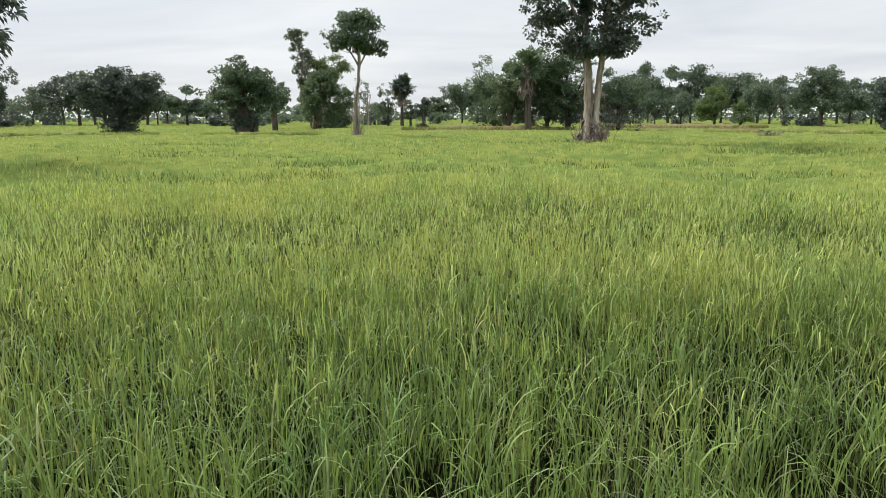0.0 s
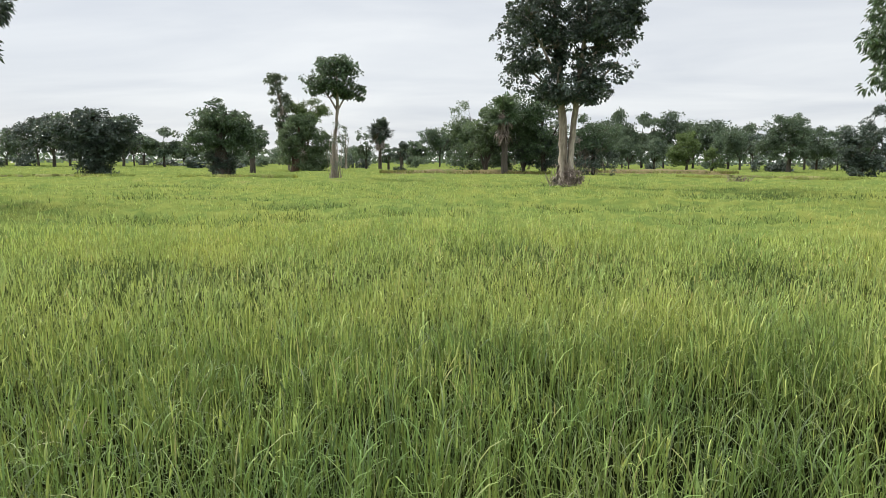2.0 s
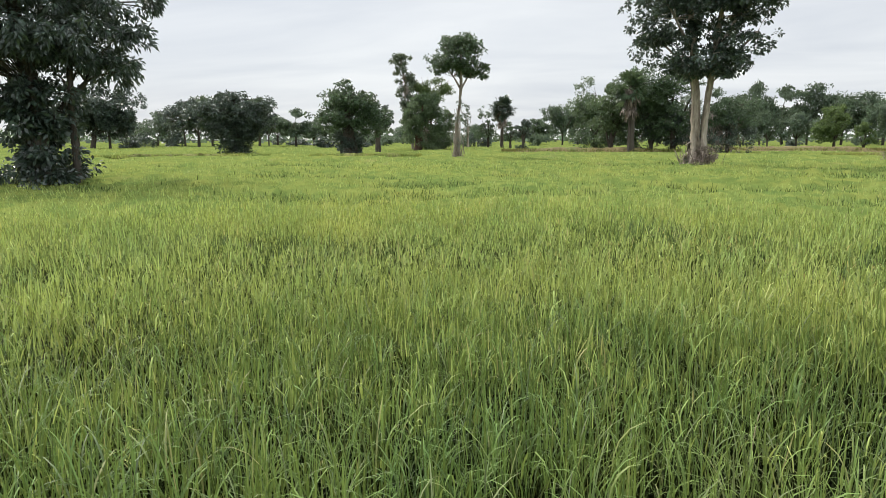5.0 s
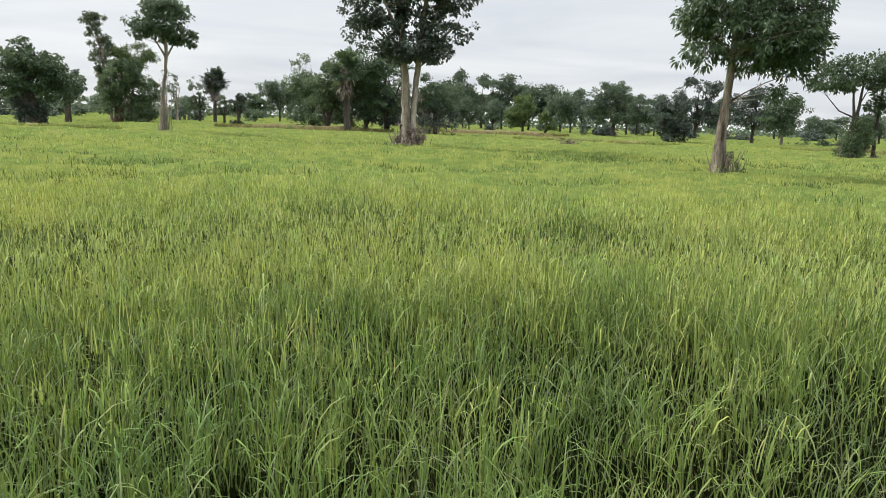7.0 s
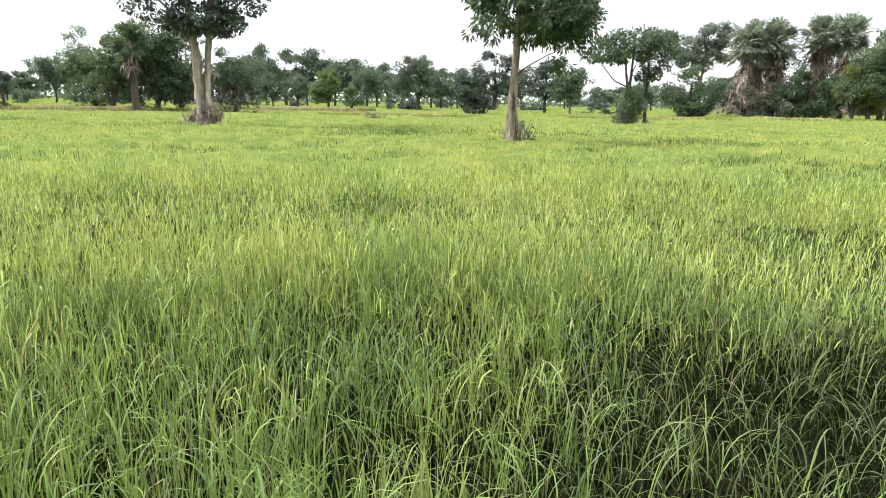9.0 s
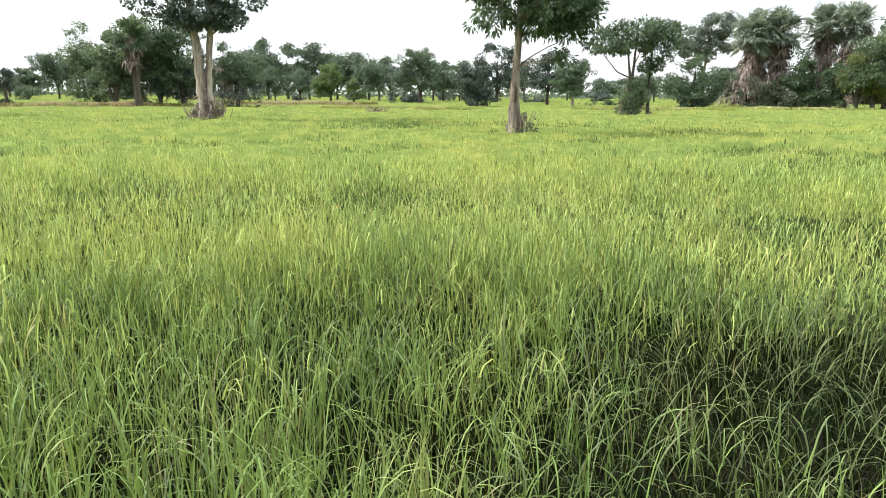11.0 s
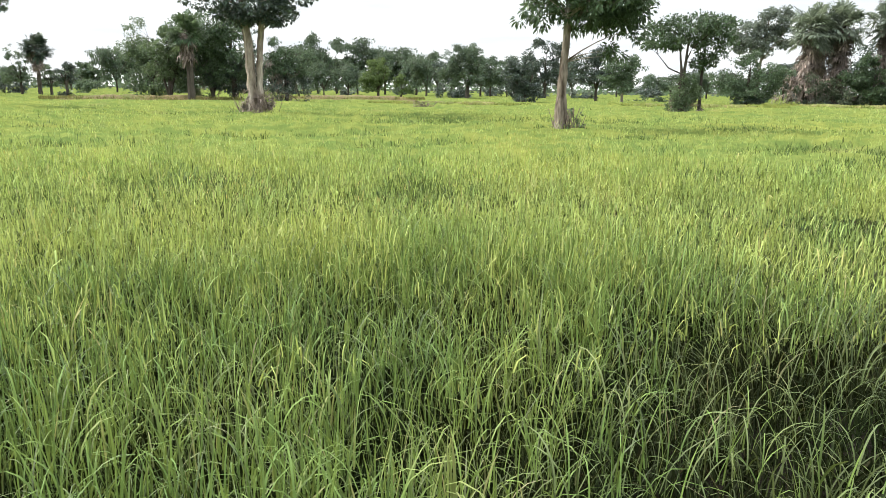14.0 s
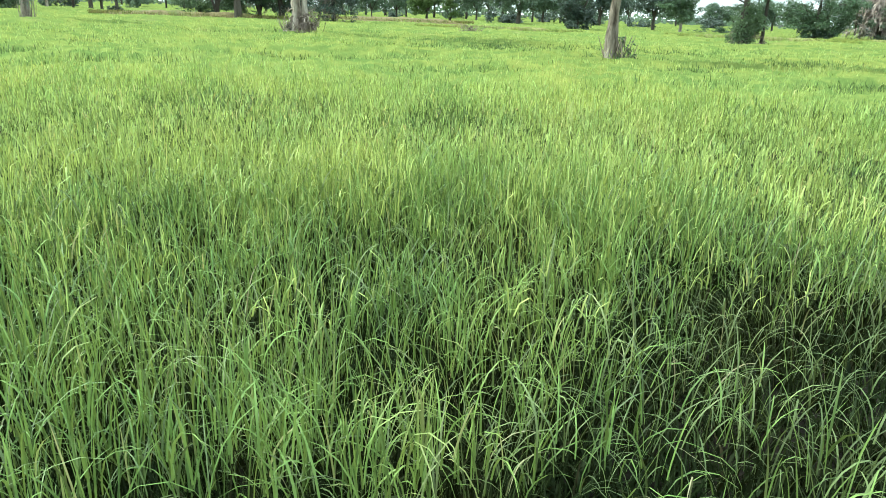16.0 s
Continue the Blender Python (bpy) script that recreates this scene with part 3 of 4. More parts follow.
crop("rice_stems", "upright green stems of the rice, darkened to stand for shade", 18000, 1.25, 4.4, 0.4, 1, 0.0055, 0, M_STEM_SHADE, per=5, tall=0.74, under=0.85)
crop("wild_grass", "thin arching grass where the rice stands sparse, darkened for the patch's shade", 11000, 1.3, 5.4, 0.2, 6, 0.0058, 0, M_WILD, per=5, patch=True, old=True)
crop("old_leaves", "arching grey-green and straw-coloured older rice leaves", 4600, 1.5, 4.8, 0.7, 6, 0.0062, 0, M_OLD, per=3, thin=0.55, old=True)
crop("rice_plants", "green and yellowish rice blades of the field", 24000, 2.5, 5.6, -1.8, 3, 0.0076, 0, M_RICE, per=5, short=0.55)
crop("lower_leaves", "old lower leaves and stems of the rice, near black to stand for shade", 46000, 1.3, 4.6, 0.2, 2, 0.012, 0, M_LOW_SHADE, per=6, tall=0.55, under=0.1)
crop("rice_plants", "green and yellowish rice blades of the field", 115000, 4.0, 11, 0.9, 2, 0.0088, 0.45, M_RICE, per=4, full=0.35, lay=0.1, short=0.42)
crop("yellowed_blades", "straw-yellow rice blades in ripening patches", 60000, 4.5, 14, 0.9, 2, 0.006, 0.5, M_STRAW, per=3, full=0.6, lay=0.35, short=0.24, straw=True, tall=1.03)
crop("lower_leaves", "green lower leaves and stems of the rice, darkened as shade between the blades", 60000, 4.4, 11, 0.6, 1, 0.02, 0.5, M_SHADY, per=4, tall=0.7, under=0.25)
crop("rice_plants", "green and yellowish rice blades of the field", 120000, 10, 32, 1.0, 1, 0.0085, 0.5, M_RICE, per=6, full=0.75, lay=0.25, short=0.42)
crop("rice_plants", "far green rice blades of the field", 120000, 30, 120, 1.4, 1, 0.0085, 0.6, M_RICE, per=4, full=0.9, lay=0.4, short=0.6)
crop("sedge_weeds", "darker green weeds among the rice", 560000, 4.5, 30, 1.0, 2, 0.0075, 0.5, M_SEDGE, per=5, weeds=True, tall=0.9, short=0.5, lay=0.25)
crop("sedge_weeds", "darker green weeds among the far rice", 170000, 28, 95, 1.2, 1, 0.008, 0.6, M_SEDGE, per=5, weeds=True, tall=0.86, short=0.5, lay=0.3)


crop("rice_plants", "green rice blades of the field behind the path", 36000, 2.6, 15, 0.7, 2, 0.016, 0.5, M_RICE, per=6, full=0.3, lay=0.1, span=(80, 288))
crop("lower_leaves", "lower leaves of the field behind the path, darkened to stand for shade", 26000, 2.4, 12, 0.5, 1, 0.03, 0.4, M_SHADY, per=4, tall=0.7, under=0.2, span=(80, 288))


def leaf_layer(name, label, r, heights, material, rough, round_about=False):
    """A closed sheet across the field in place of single leaves; heights: (distance, height) along the view."""
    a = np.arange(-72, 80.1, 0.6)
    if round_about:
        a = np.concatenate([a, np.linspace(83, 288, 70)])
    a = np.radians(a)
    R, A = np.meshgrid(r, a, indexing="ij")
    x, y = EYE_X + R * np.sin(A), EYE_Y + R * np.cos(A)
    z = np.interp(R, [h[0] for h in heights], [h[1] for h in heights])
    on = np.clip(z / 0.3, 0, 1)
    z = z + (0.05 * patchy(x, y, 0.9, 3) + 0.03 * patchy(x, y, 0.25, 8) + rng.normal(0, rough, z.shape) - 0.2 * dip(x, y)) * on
    n, m = R.shape
    i, j = np.meshgrid(np.arange(n - 1), np.arange(m - 1), indexing="ij")
    q = np.stack([i * m + j, i * m + j + 1, (i + 1) * m + j + 1, (i + 1) * m + j], -1).reshape(-1, 4)
    v = np.stack([x, y, z], -1).reshape(-1, 3)
    return tagged(new(name, mesh_from(name, v, [q], material, True)), label, "rice crop", kind="stuff")


# a near-black sheet is added for the shade between the blades
leaf_layer("under_shade_layer", "added closed dark sheet standing for the shade under the rice", np.arange(3.4, 16.1, 0.3), [(3.4, -0.05), (5, 0.14), (9, 0.2), (11, -0.05), (16.1, -0.06)], M_LOW_SHADE, 0.03, True)
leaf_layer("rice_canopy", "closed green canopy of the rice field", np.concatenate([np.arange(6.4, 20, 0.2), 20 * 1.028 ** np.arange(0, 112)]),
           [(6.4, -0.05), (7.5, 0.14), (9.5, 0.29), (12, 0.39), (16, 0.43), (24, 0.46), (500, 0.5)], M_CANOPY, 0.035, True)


def bund(az0, az1, d, h, depth, label, material=None, dry=None):
    """A low earth bank across the field, with dry grass on it."""
    a = np.radians(np.linspace(az0, az1, 60))
    prof = [(-depth, 0.0), (-depth * 0.5, h * 0.75), (-depth * 0.15, h), (depth * 0.2, h * 0.95), (depth * 0.6, h * 0.6), (depth, 0.0)]
    v = []
    for k, t in enumerate(a):
        fade = (min(1, k / 16, (59 - k) / 16) ** 0.5 + 0.02) * (0.97 + 0.04 * math.sin(k * 0.37 + d) + 0.02 * math.sin(k * 1.3))
        for dr, z in prof:
            rr = d + dr + rng.normal(0, 0.1)
            v.append((EYE_X + rr * math.sin(t), EYE_Y + rr * math.cos(t), z * fade * rng.uniform(0.96, 1.03)))
    v = np.array(v)
    m = len(prof)
    i, j = np.meshgrid(np.arange(59), np.arange(m - 1), indexing="ij")
    q = np.stack([i * m + j, (i + 1) * m + j, (i + 1) * m + j + 1, i * m + j + 1], -1).reshape(-1, 4)
    tagged(new("bund", mesh_from("bund", v, [q], material or M_BUND, True)), label, "earth bank", kind="structure")
    n = 5200
    t = np.radians(rng.uniform(az0 + 0.5, az1 - 0.5, n))
    rr = d + rng.normal(0, depth * 0.4, n)
    x, y = EYE_X + rr * np.sin(t), EYE_Y + rr * np.cos(t)
    geo = blade_mesh(x, y, h * 0.62 + 0 * x, rng.uniform(0.08, 0.34, n), rng.uniform(0.02, 0.05, n), 2, rng.uniform(0.1, 0.5, n), rng.uniform(0, 0.4, n))
    tagged(new("dry_grass", mesh_from("dry_grass", geo[0], geo[1], dry or M_DRY)), "dry straw-coloured grass on an earth bank", "grass", kind="stuff")


bund(-15.5, -0.6, 56, 0.82, 1.9, "low bank of reddish soil with dry grass")
bund(0.8, 13.5, 66, 0.84, 1.8, "low bank of dry soil beyond the rice")
for az0, az1, d, h, depth in ((-47, -33, 46, 0.62, 0.5), (-31, -21, 43, 0.62, 0.5), (8, 22, 50, 0.65, 0.6), (27, 41, 54, 0.66, 0.6), (38, 50, 62, 0.68, 0.7)):
    bund(az0, az1, d, h, depth, "low grassy bank between rice plots", M_BANK, M_BANK_GRASS)

# ---------------------------------------------------------------- the near trees
# big tree with a pale double trunk
big = tree(0.0, 30.0, "tall broad tree with pale double trunk and dense dark crown",
           [[(-0.18, 0, 0, 0.36), (-0.15, 0, 0.7, 0.22), (-0.14, 0, 1.4, 0.155), (-0.19, 0, 2.5, 0.145), (-0.27, 0, 3.6, 0.14), (-0.42, 0.1, 5.0, 0.125), (-0.56, 0.1, 6.5, 0.1), (-0.75, 0.1, 8.8, 0.05)],
            [(0.16, 0.1, 0, 0.34), (0.15, 0.05, 0.7, 0.2), (0.15, 0.05, 1.4, 0.135), (0.2, 0.05, 2.5, 0.125), (0.29, 0.1, 3.6, 0.12), (0.42, 0.1, 5.0, 0.11), (0.6, 0.1, 6.5, 0.09), (0.9, 0.1, 8.8, 0.04)],
            [(0.36, -0.1, 0, 0.16), (0.24, -0.05, 0.7, 0.09), (0.18, 0.0, 1.4, 0.05)], [(-0.42, -0.1, 0, 0.14), (-0.28, -0.08, 0.6, 0.09), (-0.18, -0.02, 1.3, 0.05)],
            [(-0.29, 0, 3.8, 0.07), (-1.0, 0, 4.7, 0.055), (-1.9, 0, 5.5, 0.03)], [(0.31, 0.1, 3.8, 0.07), (1.1, 0, 4.7, 0.05), (1.9, 0, 5.5, 0.03)],
            [(-0.5, 0.1, 5.0, 0.06), (-1.1, -0.3, 6.1, 0.045), (-1.7, -0.4, 7.3, 0.02)], [(0.55, 0.1, 5.0, 0.06), (1.2, 0.3, 6.2, 0.045), (1.9, 0.3, 7.3, 0.02)]],
           [(-1.75, 0, 6.4, 1.1, 1.8, 1.4), (-1.5, 0, 5.1, 1.0, 1.4, 0.7), (-0.2, 0, 8.4, 2.0, 2.1, 1.7), (1.6, 0, 7.0, 1.15, 1.7, 1.15), (1.5, 0, 4.9, 0.95, 1.4, 0.75), (0.1, 0, 4.4, 1.1, 1.4, 0.6),
            (0.1, 0.3, 6.4, 1.4, 1.8, 1.2), (2.0, 0, 7.5, 0.75, 1.1, 0.8), (0.95, 0, 4.1, 0.7, 0.9, 0.45), (-0.85, 0, 4.2, 0.65, 0.8, 0.4)],
           M_LEAF_DARK, M_BARK_PALE, clusters=1450, per=26, radius=0.19, size=0.13, slim=0.65, share=0.15, limb=0.04)
part_np("creeper", leaves_round(*crown_clusters([(-0.35, 0, 4.3, 0.2, 0.22, 0.4), (-0.45, 0.1, 5.4, 0.2, 0.22, 0.8), (0.37, 0.1, 4.3, 0.18, 0.22, 0.4), (0.47, 0.1, 5.4, 0.18, 0.22, 0.8)], 170), 0.13, 24, 0.1, 0.6, 0.4),
        M_LEAF_DARK, big, "dark creeper on the upper trunks")
shrub_part(big, "undergrowth", -0.45, 0.9, 0.7, M_LEAF_DARK, 22, 22, 0.13, 0.09)
shrub_part(big, "dry_growth", 0.0, 0.95, 1.35, M_DEAD, 90, 22, 0.13, 0.1, label="dry brown growth round the foot")
twigs_part(big, "dead_brush", -0.02, 1.0, 0.95, 90, label="dry grey brushwood at the foot")
part_np("fallen_fronds", joined([fan_fronds(1, rng.uniform(0.25, 1.0), 0.75, 7, (-0.7, 0.5), True, rng.uniform(-0.45, 0.4)) for _ in range(46)]), M_DEAD, big, "heap of dead fan fronds round the foot")

# tree with a single leaning trunk and feathery drooping leaves
right = tree(24.45, 20.0, "leafy tree with single leaning grey trunk and drooping leaves",
             [[(-0.1, 0, 0, 0.22), (-0.1, 0, 0.6, 0.16), (-0.12, 0, 1.1, 0.115), (-0.09, 0, 2.0, 0.088), (-0.02, 0, 3.1, 0.075), (-0.05, 0.1, 5.0, 0.06), (0.1, 0.1, 7.2, 0.03)],
              [(-0.03, 0, 3.4, 0.05), (0.45, 0.1, 4.2, 0.04), (1.1, 0.1, 5.2, 0.025)], [(-0.03, 0, 3.6, 0.05), (-0.45, 0, 4.5, 0.04), (-0.9, 0, 5.5, 0.025)]],
             [(0.7, 0, 4.4, 0.95, 1.3, 0.9), (-0.6, 0, 4.6, 0.55, 1.0, 0.7), (-0.85, 0, 4.0, 0.3, 0.6, 0.4), (0.1, 0, 5.8, 1.3, 1.5, 1.3), (1.15, 0, 3.5, 0.55, 0.8, 0.55),
              (-0.35, 0.2, 3.45, 0.4, 0.7, 0.35), (0.6, 0.3, 3.1, 0.55, 0.8, 0.55), (1.45, 0, 4.5, 0.45, 0.8, 0.6), (1.1, -0.2, 3.3, 0.8, 0.7, 0.5), (1.5, 0, 3.1, 0.4, 0.5, 0.4), (0.75, 0.3, 2.5, 0.5, 0.5, 0.35), (1.05, 0.2, 2.8, 0.65, 0.6, 0.55), (0.15, -0.4, 3.9, 0.8, 0.6, 0.75), (-0.8, 0, 3.4, 0.5, 0.7, 0.55), (1.4, 0, 3.5, 0.45, 0.7, 0.6), (0.5, 0.2, 3.5, 0.7, 0.7, 0.6), (-0.3, -0.3, 4.6, 0.8, 0.8, 0.8)],
             M_LEAF_MID, M_BARK_PALE, clusters=980, per=32, radius=0.19, size=0.12, slim=0.36, droop=0.6, share=0.16, limb=0.03)
shrub_part(right, "undergrowth", 0.1, 0.5, 0.95, M_LEAF_MID, 30, 24, 0.1, 0.07, label="leafy shoots at the foot of the trunk")
twigs_part(right, "dead_brush", 0.08, 0.45, 0.85, 50)

right.matrix_basis = right.matrix_basis @ Matrix.Diagonal((1.1, 1.1, 1.1, 1.0))

# dark tree wrapped in creeper, with a second thin trunk
left = tree(-49.1, 20.3, "dark shady tree with thick creeper-wrapped trunk",
            [[(-0.2, 0, 0, 0.25), (-0.2, 0, 1.2, 0.2), (-0.2, 0, 2.4, 0.17), (-0.4, 0, 4.0, 0.12), (-0.5, 0, 6.2, 0.05)],
             [(0.48, -0.1, 0, 0.11), (0.55, -0.1, 0.6, 0.085), (0.5, -0.1, 1.4, 0.07), (0.52, -0.1, 2.5, 0.065), (0.6, 0, 4.2, 0.05)],
             [(0.0, 0, 1.5, 0.09), (0.4, 0, 2.1, 0.07), (0.85, 0, 2.6, 0.05)]],
            [(0.9, 0, 3.5, 1.1, 1.4, 0.85), (-0.8, 0, 4.0, 1.6, 1.6, 1.3), (0.2, 0, 5.2, 1.7, 1.8, 1.2), (1.85, 0, 4.0, 0.6, 0.8, 0.65), (-1.5, 0, 2.8, 0.9, 1.0, 0.8),
             (1.3, 0, 2.7, 0.5, 0.7, 0.35), (-0.5, 0, 2.9, 0.9, 0.9, 0.7), (2.1, 0, 4.4, 0.4, 0.6, 0.35)],
            M_LEAF_DARK, M_BARK_DARK, clusters=860, per=34, radius=0.21, size=0.14, slim=0.36, droop=0.6, share=0.1, limb=0.03)
part_np("creeper", leaves_round(*crown_clusters([(-0.1, 0, 0.5, 0.85, 0.8, 0.6), (-0.05, 0, 1.2, 0.75, 0.7, 0.7), (-0.2, 0, 2.0, 0.75, 0.7, 0.7), (0.2, 0, 0.4, 0.45, 0.5, 0.45), (-0.7, 0, 0.5, 0.4, 0.5, 0.5)], 260),
                                0.2, 38, 0.13, 0.5, 0.4), M_LEAF_DARK, left, "dense dark creeper round the trunk")

left.matrix_basis = left.matrix_basis @ Matrix.Diagonal((1.12, 1.12, 1.12, 1.0))

# tree standing in a leafy bulging stump
third = tree(33.0, 40.0, "flat-crowned tree growing out of a creeper-wrapped stump",
             [[(-0.2, 0, 0, 0.3), (-0.2, 0, 1.2, 0.22), (-0.12, 0, 2.2, 0.08), (-0.2, 0, 3.0, 0.055), (-0.4, 0, 4.4, 0.03)], [(0.05, 0, 0.5, 0.2), (0.0, 0, 2.0, 0.08), (0.02, 0, 3.0, 0.055), (0.15, 0, 4.8, 0.03)],
              [(0.92, 0.6, 0, 0.1), (0.9, 0.6, 1.8, 0.075), (0.92, 0.6, 3.2, 0.06), (1.0, 0.5, 4.4, 0.03)], [(-0.15, 0, 2.4, 0.035), (-0.8, 0, 2.7, 0.028), (-1.4, 0, 3.4, 0.018)],
              [(0.0, 0, 2.9, 0.035), (0.3, 0, 3.7, 0.03), (1.2, 0, 4.5, 0.02)]],
             [(-1.05, 0, 4.3, 1.05, 1.1, 0.6), (0.3, 0, 4.9, 1.1, 1.2, 0.65), (1.3, 0.3, 4.6, 0.95, 1.1, 0.75), (1.2, 0.4, 3.7, 0.6, 0.8, 0.5), (-1.7, 0, 3.75, 0.5, 0.7, 0.3), (-0.4, 0, 4.0, 0.7, 0.9, 0.35), (0.9, 0.5, 3.0, 0.45, 0.5, 0.5)],
             M_LEAF_MID, M_BARK_DARK, clusters=420, per=30, radius=0.2, size=0.14, slim=0.5, share=0.12, limb=0.025)
shrub_part(third, "creeper", -0.1, 1.15, 2.7, M_LEAF_BRIGHT, 190, 32, 0.2, 0.12, label="grey-green creeper on the stump")
shrub_part(third, "undergrowth", 0.05, 1.15, 1.5, M_DEAD, 80, 24, 0.16, 0.11)

# slender tree with a round crown
lolli = tree(-18.5, 40.0, "slender tree with pale trunk and small round dense crown",
             [[(-0.05, 0, 0, 0.17), (-0.14, 0, 0.8, 0.1), (-0.1, 0, 2.6, 0.085), (0.06, 0, 3.5, 0.065), (0.12, 0, 4.6, 0.08), (0.1, 0, 6.2, 0.03)],
              [(0.1, 0, 4.2, 0.06), (-0.3, 0, 4.9, 0.04), (-0.8, 0, 5.6, 0.02)], [(0.1, 0, 4.2, 0.06), (0.5, 0, 4.9, 0.04), (1.0, 0, 5.4, 0.02)]],
             [(0.05, 0, 6.1, 1.2, 1.1, 0.9), (-0.95, 0, 5.5, 0.5, 0.5, 0.42), (1.0, 0, 5.3, 0.5, 0.5, 0.45), (0.1, 0, 5.4, 0.85, 0.85, 0.4), (0.0, 0, 6.6, 0.9, 0.8, 0.5)],
             M_LEAF_MID, M_BARK_PALE, clusters=460, per=32, radius=0.2, size=0.115, slim=0.6, share=0.3, limb=0.03)
twigs_part(lolli, "deadwood", -0.1, 0.34, 3.0, 30, M_PALE_TWIG, label="bare pale shoots along the trunk")
shrub_part(lolli, "creeper", -0.05, 0.6, 3.4, M_LEAF_HAZE, 34, 20, 0.14, 0.1, label="thin grey creeper on the lower trunk")
twigs_part(lolli, "dead_brush", 0.0, 0.6, 1.1, 26)


def bushy(az, d, w, h, label, leaf, foot=0.35, bark=None, clusters=110, per=34, size=0.2, name="tree", group="", foot_h=0.3, airy=False, base=0.0):
    """A broad leafy tree with a short trunk: several lobes about a common middle."""
    b = base or h * foot_h
    lobes = []
    k = 9 if airy else 7
    for i in range(k):
        t = rng.uniform(0, 1) if i > 2 else (0.2, 0.55, 0.9)[i]
        env = math.sqrt(max(0.08, 1 - (2 * t - 0.75) ** 2 / 1.7))
        lobes.append((rng.uniform(-0.5, 0.5) * w * env * 0.62, rng.uniform(-0.3, 0.3) * w * 0.5, b + (h - b) * (0.12 + 0.72 * t),
                      w * (0.2 if airy else 0.27) * env, w * 0.25, (h - b) * (0.13 if airy else 0.19)))
    r = max(0.05, foot * 0.5)
    stems = [[(0, 0, 0, r), (0, 0, b * 0.8, r * 0.75), (rng.uniform(-0.05, 0.05) * w, 0, h * 0.55, r * 0.4), (0, 0, h * 0.7, r * 0.15)],
             [(0, 0, b * 0.95, r * 0.5), (w * 0.1, 0, b + (h - b) * 0.3, r * 0.3), (w * 0.2, 0, b + (h - b) * 0.55, r * 0.12)],
             [(0, 0, b * 0.95, r * 0.5), (-w * 0.1, 0.05, b + (h - b) * 0.32, r * 0.3), (-w * 0.2, 0.05, b + (h - b) * 0.55, r * 0.12)]]
    return tree(az, d, label, stems, lobes, leaf, bark or M_BARK_DARK, int(clusters * 2.5), int(per * 0.8), w * (0.043 if airy else 0.052), size * 0.62, 0.6, 0.25, 0.06, 0.035, name, group)


# dark bush shaped like a vase, its stem wrapped down to the ground
vase = tree(-36.0, 53.0, "dark dense bushy tree tapering down to a leafy foot",
            [[(0.1, 0, 0, 0.35), (0.1, 0, 1.6, 0.28), (0, 0, 3.0, 0.15), (0, 0, 4.2, 0.05)]],
            [(-0.1, 0, 3.4, 1.9, 1.6, 1.0), (-1.75, 0, 3.2, 1.0, 1.2, 0.8), (1.55, 0, 3.2, 1.1, 1.2, 0.85), (-1.0, 0, 2.2, 0.9, 1.0, 0.7), (1.0, 0, 2.3, 0.9, 1.0, 0.7), (-0.3, 0, 4.2, 1.3, 1.2, 0.6), (0.1, 0, 2.0, 1.25, 1.1, 0.8), (0.15, 0, 1.0, 1.0, 0.9, 0.8),
             (0.2, 0, 0.4, 0.85, 0.8, 0.5), (-0.6, 0, 4.7, 0.35, 0.4, 0.3), (2.2, 0, 4.0, 0.6, 0.5, 0.35)],
            M_LEAF_DARK, M_BARK_DARK, clusters=1150, per=28, radius=0.24, size=0.14, slim=0.6, share=0.05)
vase.matrix_basis = vase.matrix_basis @ Matrix.Diagonal((1.08, 1.05, 1.0, 1.0))
fig = tree(-27.3, 48.5, "broad green tree with thick creeper-wrapped trunk",
           [[(0, 0, 0, 0.6), (0, 0, 1.2, 0.5), (0, 0, 2.4, 0.3), (0, 0, 4.4, 0.05)]],
           [(0.1, 0, 3.1, 2.2, 1.8, 0.9), (-1.3, 0, 2.7, 1.0, 1.2, 0.7), (1.7, 0, 2.6, 1.0, 1.2, 0.9), (-0.4, 0, 4.1, 1.3, 1.3, 0.7), (0.8, 0, 3.8, 1.3, 1.3, 0.7), (-0.2, 0, 4.9, 0.55, 0.6, 0.45), (-0.4, 0, 5.3, 0.25, 0.3, 0.25)],
           M_LEAF_MID, M_BARK_DARK, clusters=760, per=28, radius=0.24, size=0.14, slim=0.6, share=0.08)
part_np("creeper", leaves_round(*crown_clusters([(0, 0, 0.6, 0.7, 0.7, 0.7), (0, 0, 1.5, 0.75, 0.7, 0.8)], 260), 0.22, 28, 0.12, 0.55, 0.4), M_LEAF_DARK, fig, "dark creeper round the trunk")
bushy(-24.9, 58, 2.6, 4.4, "small dark leafy tree with crooked trunk", M_LEAF_DARK, 0.5, clusters=90, foot_h=0.32)

# tall thin tree, bamboo and bush growing together
tree(-22.3, 72, "tall thin tree with tufts of leaves along its stem",
     [[(0.3, 0, 0, 0.14), (0.0, 0, 4.0, 0.1), (-0.4, 0, 7.0, 0.07), (-0.9, 0, 9.3, 0.03)]],
     [(-0.9, 0, 9.3, 0.75, 0.7, 0.5), (-0.8, 0, 8.4, 0.5, 0.5, 0.5), (-0.3, 0, 7.3, 0.7, 0.6, 0.6), (-0.5, 0, 6.0, 0.7, 0.6, 0.6), (-0.3, 0, 4.6, 0.7, 0.6, 0.7), (-0.1, 0, 3.4, 0.5, 0.5, 0.6)],
     M_LEAF_GREY, M_BARK_PALE, clusters=220, per=24, radius=0.26, size=0.22, slim=0.4, droop=0.5, share=0.3)
